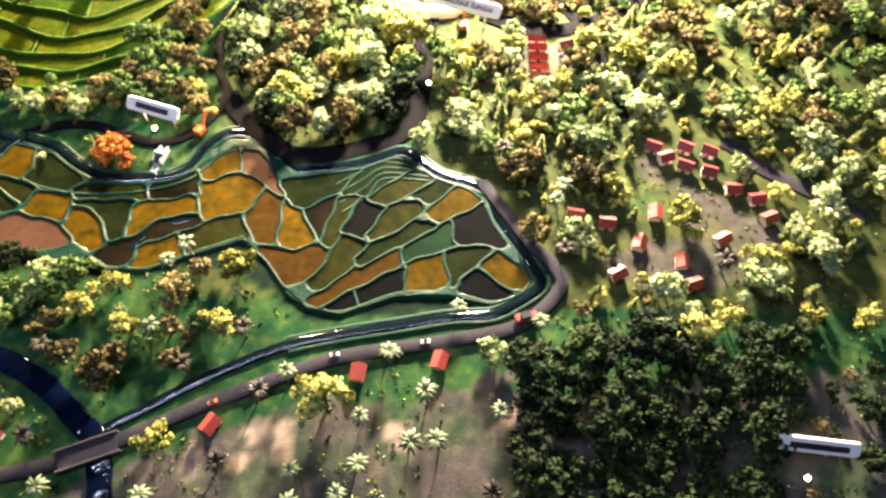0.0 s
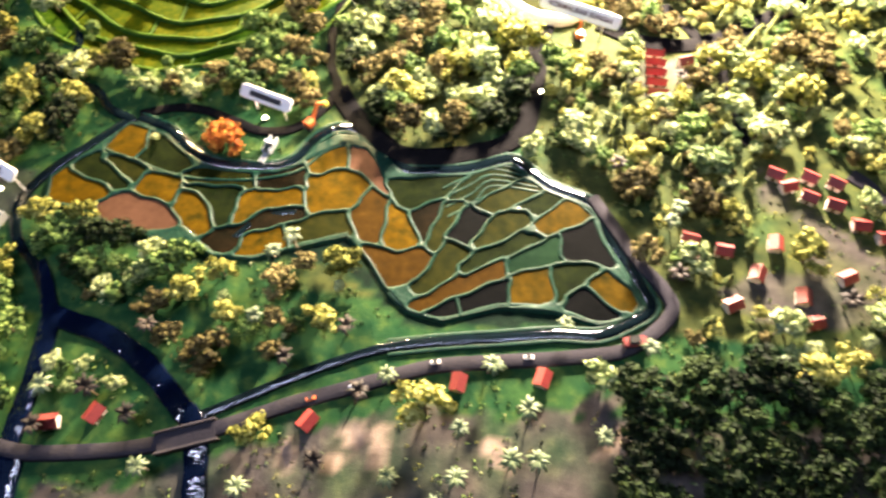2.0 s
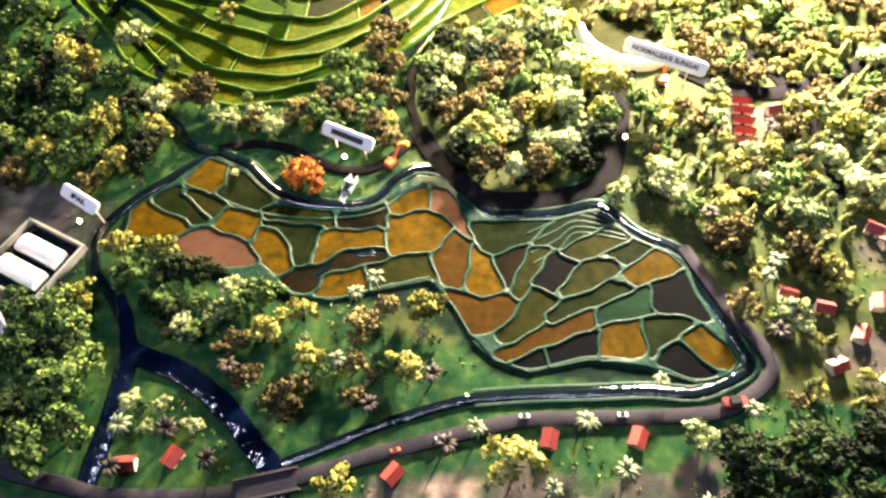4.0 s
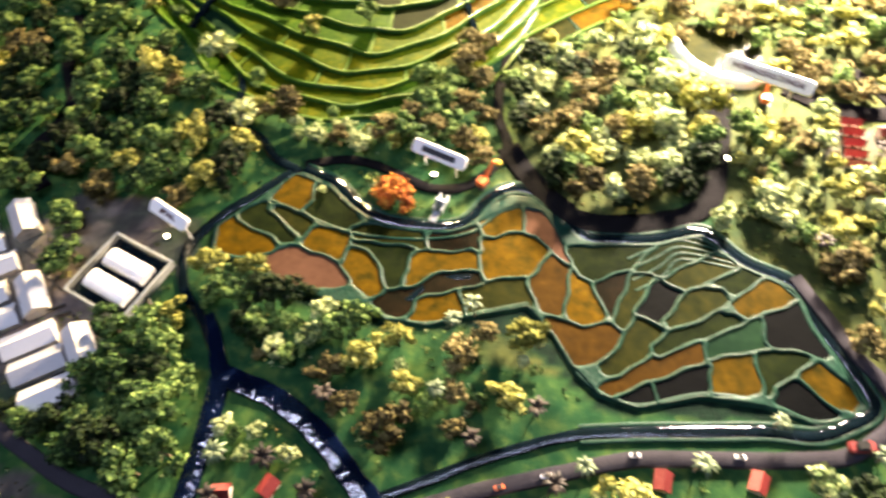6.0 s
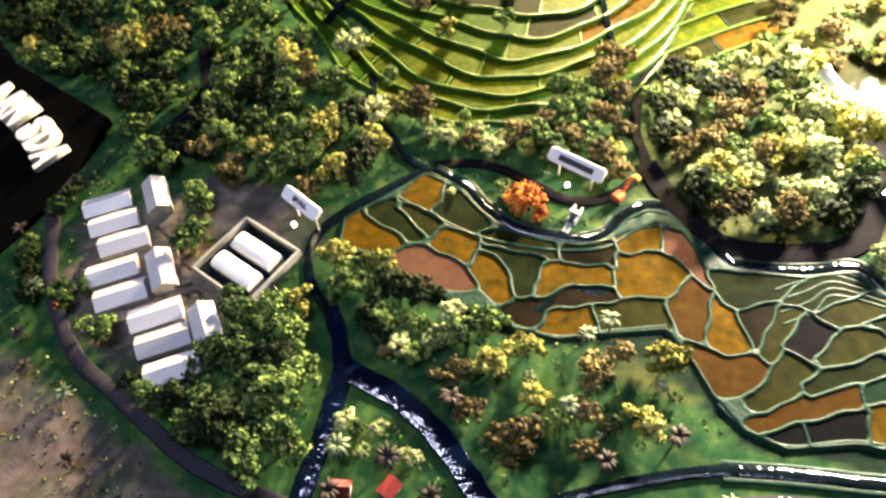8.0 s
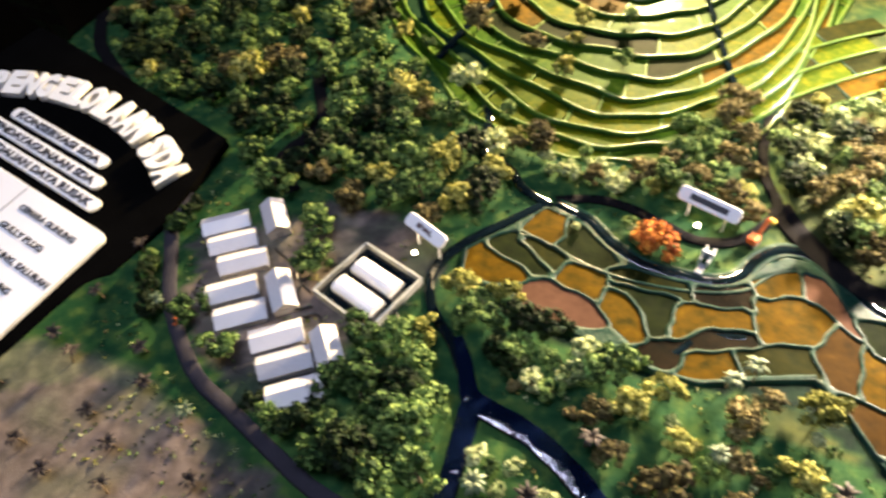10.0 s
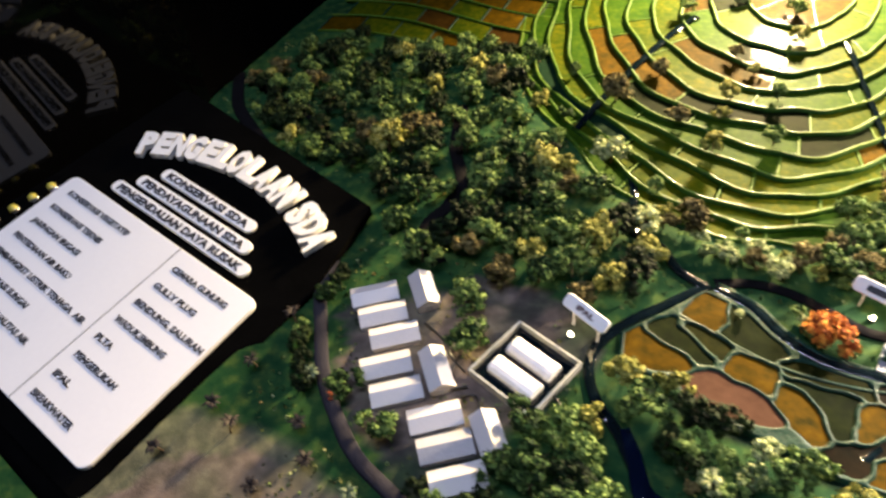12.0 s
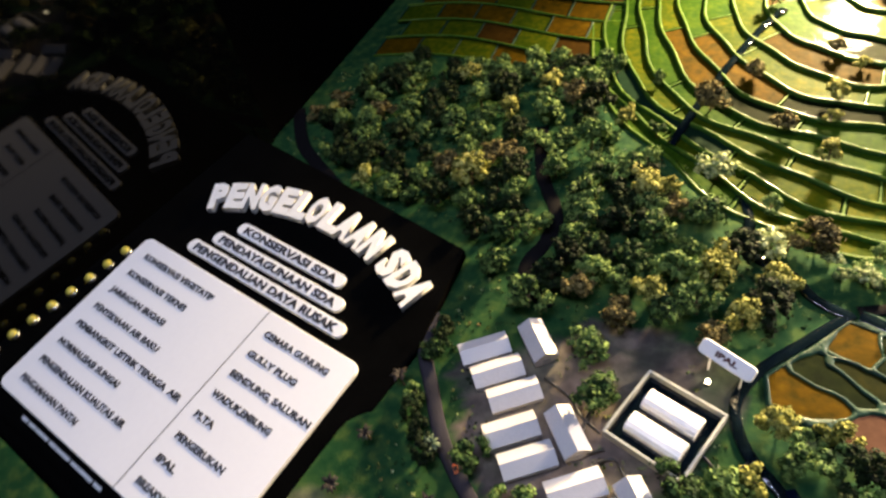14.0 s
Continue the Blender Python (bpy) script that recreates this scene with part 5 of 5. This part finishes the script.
def free(x, y, gap):
    if (x + 102.44) * 0.982 - (y - 46.8) * 0.19 < -17.5:
        return False
    for px, py, d in SPOTS:
        if (x - px) ** 2 + (y - py) ** 2 < d * d:
            return False
    for line, d in CLEAR:
        for px, py in line:
            if (x - px) ** 2 + (y - py) ** 2 < d * d:
                return False
    return all((x - px) ** 2 + (y - py) ** 2 > (gap * g) ** 2 for px, py, g in PLANTED)


def put_tree(kind, x, y, size, r):
    PLANTED.append((x, y, size))
    plant(kind, x, y, size, r)


def wood(region, count, gap, kinds, sizes, seed):
    r = random.Random(seed)
    xs, ys = [p[0] for p in region], [p[1] for p in region]
    made = tries = 0
    while made < count and tries < count * 40:
        tries += 1
        x, y = r.uniform(min(xs), max(xs)), r.uniform(min(ys), max(ys))
        if inside(x, y, region) and free(x, y, gap) and not inside(x, y, SAND[2]):
            put_tree(r.choice(kinds), x, y, r.uniform(*sizes), r)
            made += 1


rp = random.Random(12)
for kind, x, y, s in [("yellow", -30.9, 54.1, 0.95), ("yellow", -18.2, 52.7, 0.85), ("yellow", -7.8, 45.6, 1.35), ("yellow", -22.0, 42.2, 0.85), ("yellow", -26.9, 52.3, 0.7),
                      ("yellow", -28.4, 56.3, 0.8), ("yellow", -17.2, 58.4, 0.95), ("orange", -32.2, 71.3, 1.15), ("brown", -14.4, 75.3, 1.1), ("brown", -27.2, 48.2, 1.25), ("brown", -28.8, 90.5, 1.0),
                      ("brown", -27.9, 84.2, 1.0), ("brown", -33.4, 52.2, 0.8), ("brown", -23.0, 55.8, 1.0), ("brown", 10.6, 63.2, 0.85), ("pale", 6.8, 50.6, 0.95),
                      ("green", -69.9, 49.2, 0.95), ("green", -64.9, 46.9, 0.9), ("green", -61.8, 57.6, 1.0), ("green", -63.8, 62.3, 1.0), ("pale", -57.7, 87.6, 1.05), ("brown", -60.4, 97.5, 1.1), ("yellow", -83.3, 80.2, 1.25),
                      ("yellow", -69.3, 94.9, 0.8), ("green", -75.1, 100.6, 1.1), ("green", -83.9, 104.1, 1.0), ("green", -58.4, 72.8, 1.1), ("pale", -50.9, 78.5, 1.0), ("green", -62.9, 73.7, 1.1),
                      ("green", -68.5, 74.6, 0.9), ("brown", -47.2, 80.7, 1.0), ("green", -57.6, 81.2, 1.0), ("yellow", -47.5, 92.0, 0.8), ("yellow", -47.6, 60.4, 0.8), ("yellow", -43.5, 60.5, 0.85), ("yellow", -48.6, 54.6, 0.9),
                      ("green", -77.2, 57.6, 0.75), ("brown", -40.0, 77.6, 0.7), ("pale", -37.5, 77.2, 0.6), ("brown", -36.0, 80.0, 0.9), ("yellow", -25.8, 80.4, 0.6),
                      ("pale", -1.0, 74.3, 0.8), ("yellow", 27.8, 55.0, 0.8), ("yellow", 32.0, 60.6, 1.0), ("yellow", 24.6, 53.2, 0.9), ("yellow", 40.5, 55.0, 0.8), ("yellow", 35.0, 55.0, 0.8)]:
    put_tree(kind, x, y, s, rp)

wood([(-106, 97), (-88, 101), (-74, 101), (-68, 92), (-57, 81), (-47, 76), (-52, 67), (-60, 66), (-66, 67), (-75, 63), (-79, 71), (-98, 77), (-111, 84)], 104, 2.5, ["green", "green", "dark", "green", "brown", "green", "yellow", "green", "dark", "dark"], (0.75, 1.2), 21)
wood([(-54, 52), (-51.5, 56), (-47.5, 52), (-44.5, 47), (-43.5, 40.5), (-52, 41), (-55, 43)], 26, 2.2, ["green", "dark", "green"], (0.85, 1.2), 22)
wood([(-48, 59.6), (-44, 60.0), (-36, 58.5), (-32, 57.6), (-33, 54.5), (-38, 52.5), (-44, 55)], 15, 2.4, ["green", "dark", "green", "pale"], (0.6, 0.95), 23)
wood([(-32, 57), (-17, 59), (-14, 56), (-16, 52), (-24, 47), (-33, 49.5)], 5, 3.2, ["brown", "green"], (0.5, 0.8), 47)
wood([(-22.5, 80), (-15, 73.5), (-4, 74.5), (-1.5, 80), (-1.5, 96), (-8, 99), (-20, 98), (-24, 88)], 60, 2.0, ["green", "green", "dark", "yellow", "brown", "pale", "pale"], (0.65, 1.1), 24)
wood([(0, 77), (8, 71), (13, 62), (14, 55), (22, 54), (38, 57), (45, 66), (56, 97), (40, 106), (8, 92), (1, 88)], 112, 2.5, ["green", "yellow", "pale", "brown", "yellow", "pale", "conifer", "conifer", "brown"], (0.5, 1.15), 25)
# Only dark-leaved trees here: the corner's shade is partly put into leaf colour.
wood([(10, 49.5), (17, 51.5), (34, 52.5), (31.5, 46), (29, 40), (29, 33), (9, 33), (8, 43)], 62, 2.3, ["dark"], (0.95, 1.4), 26)
wood([(32, 51), (46, 50), (48, 33), (30, 33), (31, 44)], 30, 2.0, ["dark", "dark", "brown"], (0.35, 0.75), 48)
wood([(-37, 79), (-25, 77.5), (-25.5, 96), (-30, 93)], 18, 2.0, ["brown", "green", "brown"], (0.7, 0.95), 27)
wood([(-14, 97), (-5, 102), (4, 99), (20, 101), (45, 108), (60, 112), (60, 122), (20, 116), (-12, 110)], 80, 2.5, ["green", "yellow", "brown", "brown"], (0.6, 1.05), 28)
wood([(-64, 84), (-70, 92), (-76, 104), (-70, 112), (-58, 122), (-40, 126), (-25, 118), (-28, 100), (-45, 82)], 16, 5.0, ["brown", "green", "yellow", "pale"], (0.5, 0.8), 29)
wood([(-52, 81), (-36, 80.5), (-29.5, 79), (-33, 77), (-40, 76.8), (-46, 77.5)], 13, 1.6, ["brown", "pale", "yellow", "green"], (0.35, 0.7), 34)
wood([(-41, 70.5), (-34, 70.5), (-31, 73), (-38, 74)], 4, 1.6, ["pale", "green"], (0.25, 0.4), 35)
wood([(-33, 42), (-30, 45), (-38, 48), (-41, 46), (-40, 42)], 5, 2.5, ["pale", "green"], (0.35, 0.5), 30)
wood([(-80, 58), (-74, 47), (-72, 48), (-76, 57), (-78, 62)], 10, 1.8, ["green", "dark"], (0.4, 0.65), 31)
wood([(-62, 44), (-56, 41), (-54, 43), (-57, 44)], 5, 1.8, ["green", "dark"], (0.5, 0.8), 32)

wood([(0, 77), (8, 71), (13, 62), (14, 55), (22, 54), (38, 57), (45, 66), (56, 97), (40, 106), (8, 92), (1, 88)], 150, 1.7, ["yellow", "pale", "brown", "green"], (0.22, 0.5), 41)
wood([(1, 78), (9, 71), (14, 62), (14, 56), (38, 58), (45, 66), (56, 97), (40, 104), (8, 91), (1, 88)], 95, 1.1, ["conifer"], (0.6, 1.0), 46)
wood([(0, 77), (10, 70), (24, 76), (26, 92), (18, 98), (8, 90), (1, 88)], 60, 1.6, ["pale", "conifer", "yellow", "brown", "green"], (0.4, 0.8), 49)
wood([(-106, 97), (-88, 101), (-88, 104), (-104, 102)], 6, 2.4, ["green", "dark"], (0.5, 0.8), 42)
wood([(-90, 100), (-74, 100), (-72, 105), (-84, 104)], 9, 2.3, ["green", "dark", "green"], (0.6, 1.0), 43)
wood([(-48, 59), (-30, 57), (-16, 58), (-14, 54), (-24, 47), (-38, 50), (-46, 54)], 8, 2.0, ["green", "pale", "brown"], (0.22, 0.42), 44)

wood([(-6, 99), (9, 92), (16, 96), (30, 95), (48, 100), (48, 110), (8, 106), (-6, 104)], 70, 1.9, ["yellow", "brown", "green", "brown"], (0.3, 0.8), 45)

for key, tree in STOCK.items():
    if key not in USED:
        tree.matrix_basis = pose(-0.30 + 0.03 * key[1], 1.30, ground_z(-0.3, 1.30))


def joined_wood():
    """The far trees, joined into one object."""
    mats = [LEAF[k] for k in LEAF] + [BARK]
    cos, loops, slots, base = [], [], [], 0
    cache = {}
    for key, m in FAR:
        if key not in cache:
            cache[key] = []
            for ch in STOCK[key].children:
                me = ch.data
                v = np.array([tuple(q.co) for q in me.vertices]) + np.array(tuple(ch.location))
                cache[key].append((v, [tuple(p.vertices) for p in me.polygons], mats.index(me.materials[0])))
        rot, off = np.array(m.to_3x3()), np.array(m.translation)
        for v, polys, slot in cache[key]:
            cos.append(v @ rot.T + off)
            loops += [tuple(base + i for i in p) for p in polys]
            slots += [slot] * len(polys)
            base += len(v)
    me = bpy.data.meshes.new("far_woodland")
    me.from_pydata(np.concatenate(cos).tolist(), [], loops)
    for mt in mats:
        me.materials.append(mt)
    me.polygons.foreach_set("material_index", slots)
    tagged(new("far_woodland", me), "dense model woodland of mixed green, yellow and brown trees", "woodland", kind="stuff")


joined_wood()

# ---------------------------------------------------------------- palms


def frond_mesh(seed, mat, length):
    """One arching palm leaf with a folded, toothed blade."""
    r = random.Random(seed)
    verts, faces = [], []
    n = 5
    for i in range(n + 1):
        u = i / n
        x, z = length * u, length * (0.34 * math.sin(u * 2.2) - 0.42 * u * u)
        w = length * 0.17 * math.sin(math.pi * min(1, 0.12 + u * 0.88)) + 0.0001
        verts += [(x, 0, z), (x + length * 0.06, w, z - w * 0.5), (x + length * 0.06, -w, z - w * 0.5)]
    for i in range(n):
        a, b = 3 * i, 3 * i + 3
        faces += [(a, b, b + 1, a + 1), (a, a + 2, b + 2, b)]
    me = bpy.data.meshes.new("frond")
    me.from_pydata(verts, [], faces)
    me.materials.append(mat)
    return me


def palm_stock(tone, seed):
    r = random.Random(seed)
    p = thing("palm", "pale green model palm with a thin trunk" if tone == "pale" else "dark withered model palm with a thin trunk", "palm", tone + " palms")
    line = [Vector((0.0016 * u * u * 3, 0, 0.024 * u)) for u in (-0.08, 0.25, 0.5, 0.75, 1.0)]
    bm = bmesh.new()
    for a, b, k in zip(line, line[1:], range(4)):
        d = b - a
        bmesh.ops.create_cone(bm, cap_ends=True, segments=7, radius1=0.0013 - 0.00015 * k, radius2=0.00115 - 0.00015 * k, depth=d.length,
                              matrix=Matrix.Translation((a + b) / 2) @ d.to_track_quat("Z", "Y").to_matrix().to_4x4())
    part("trunk", bm, PALM_BARK if tone == "pale" else BARK, p)
    meshes = [frond_mesh(seed + i, FROND[tone], L) for i, L in enumerate((0.0125, 0.0145))]
    for k in range(11):
        f = part("frond", meshes[k % 2], None, p)
        f.matrix_local = Matrix.Translation(line[-1]) @ pose(0, 0, 0, r.uniform(-12, 12), r.uniform(-22, 14), k * 360 / 11 + r.uniform(-12, 12))
    return p


PALMS = {"pale": [(-23.9, 53.4), (-3.0, 51.3), (-11.2, 49.3), (0.8, 47.8), (7.0, 47.1), (-0.5, 44.2), (1.9, 43.8), (-4.7, 45.7), (-9.4, 41.1), (-40.1, 45.2), (-29.5, 39.5), (3.1, 56.2), (13.9, 69.2),
                  (21.9, 58.2), (10.8, 54.9), (-22.3, 61.3), (-24.2, 60.1), (-6.3, 39.1), (-4.9, 41.5), (-9.4, 39.2), (-21.7, 38.6), (38.6, 61.6), (13.0, 68.0), (22.0, 54.5)],
         "dark": [(-33.3, 51.2), (-15.8, 53.2), (-20.4, 49.7), (-32.1, 43.4), (-13.9, 47.1), (-16.2, 41.9), (-39.5, 41.2), (12.8, 62.7), (7.9, 73.9), (14.1, 86.3), (5.9, 40.3), (28.3, 62.0), (-36.0, 45.0)]}
rq = random.Random(4)
for tone, places in PALMS.items():
    stock = palm_stock(tone, 3 if tone == "pale" else 9)
    for k, (x, y) in enumerate(places):
        y -= 1.3
        m = pose(x * 0.01, y * 0.01, ground_z(x * 0.01, y * 0.01), rq.uniform(-9, 9), rq.uniform(-9, 9), rq.uniform(0, 360))
        ob = stock if k == 0 else copy_thing(stock, m)
        ob.matrix_basis = m
        g = rq.uniform(0.62, 0.82)
        ob.scale = (g, g, g * 1.15)
SHRUBS = [(-76.9, 41.2, "dark"), (-81.2, 37.3, "dark"), (-75.2, 33.8, "dark"), (-68.1, 36.3, "dark"), (-80.2, 30.5, "dark"), (-80.2, 42.7, "dark"), (-71.6, 38.0, "dark"), (-73.3, 48.8, "pale"), (-71.3, 44.5, "dark"),
          (-71.8, 32.7, "dark"), (-79.0, 47.8, "dark"), (-69.2, 42.0, "dark"), (-64.0, 41.0, "pale"), (-78.7, 53.7, "dark"), (-66.0, 33.0, "dark"), (-60.0, 36.0, "dark"), (-55.0, 34.0, "pale"), (-49.0, 32.0, "dark")]
small = {t: palm_stock(t, 21) for t in ("pale", "dark")}
used_small = set()
for x, y, tone in SHRUBS:
    m = pose(x * 0.01, y * 0.01, ground_z(x * 0.01, y * 0.01), rq.uniform(-12, 12), rq.uniform(-12, 12), rq.uniform(0, 360))
    ob = small[tone] if tone not in used_small else copy_thing(small[tone], m)
    ob.matrix_basis = m
    ob.scale = (0.62, 0.62, 0.55)
    used_small.add(tone)

# ---------------------------------------------------------------- low scrub on the open ground


def scrub(count, seed):
    """Loose tufts of flock lying about on the grass, joined."""
    r = random.Random(seed)
    verts, faces, slots = [], [], []
    mats = [LEAF["green"], LEAF["pale"], LEAF["yellow"], LEAF["dark"], LEAF["brown"]]
    made = 0
    while made < count:
        x, y = r.uniform(-112, 58), r.uniform(30, 100)
        if inside(x, y, FIELD_ZONE) or (x < -78 and y < 74) or noise.noise((x * 0.11, y * 0.11, 1)) < -0.12:
            continue
        if any((x - px) ** 2 + (y - py) ** 2 < d * d for line, d in CLEAR for px, py in line) or any((x - px) ** 2 + (y - py) ** 2 < d * d * 0.6 for px, py, d in SPOTS):
            continue
        made += 1
        base = Vector((x * 0.01, y * 0.01, ground_z(x * 0.01, y * 0.01)))
        slot, size = r.choices(range(5), (6, 2, 2, 4, 1))[0], r.uniform(0.0012, 0.0034)
        for k in range(r.randrange(4, 9)):
            d = Vector((r.gauss(0, 1), r.gauss(0, 1), abs(r.gauss(0, 0.7))))
            d.normalize()
            p = base + d * size * r.uniform(0.2, 1.1)
            t = Matrix.Rotation(r.uniform(0, 6.28), 3, d) @ d.orthogonal().normalized()
            b, s = d.cross(t), 0.0011 * r.uniform(0.6, 1.4)
            i0 = len(verts)
            verts += [p + t * s, p + b * s * 0.7 + d * s * 0.3, p - t * s, p - b * s * 0.7 + d * s * 0.3]
            faces.append((i0, i0 + 1, i0 + 2, i0 + 3))
            slots.append(slot)
    me = bpy.data.meshes.new("scrub")
    me.from_pydata([tuple(v) for v in verts], [], faces)
    for m in mats:
        me.materials.append(m)
    me.polygons.foreach_set("material_index", slots)
    tagged(new("scrub", me), "loose tufts of green and yellow flock on the ground", "scrub", kind="stuff")


scrub(5200, 77)
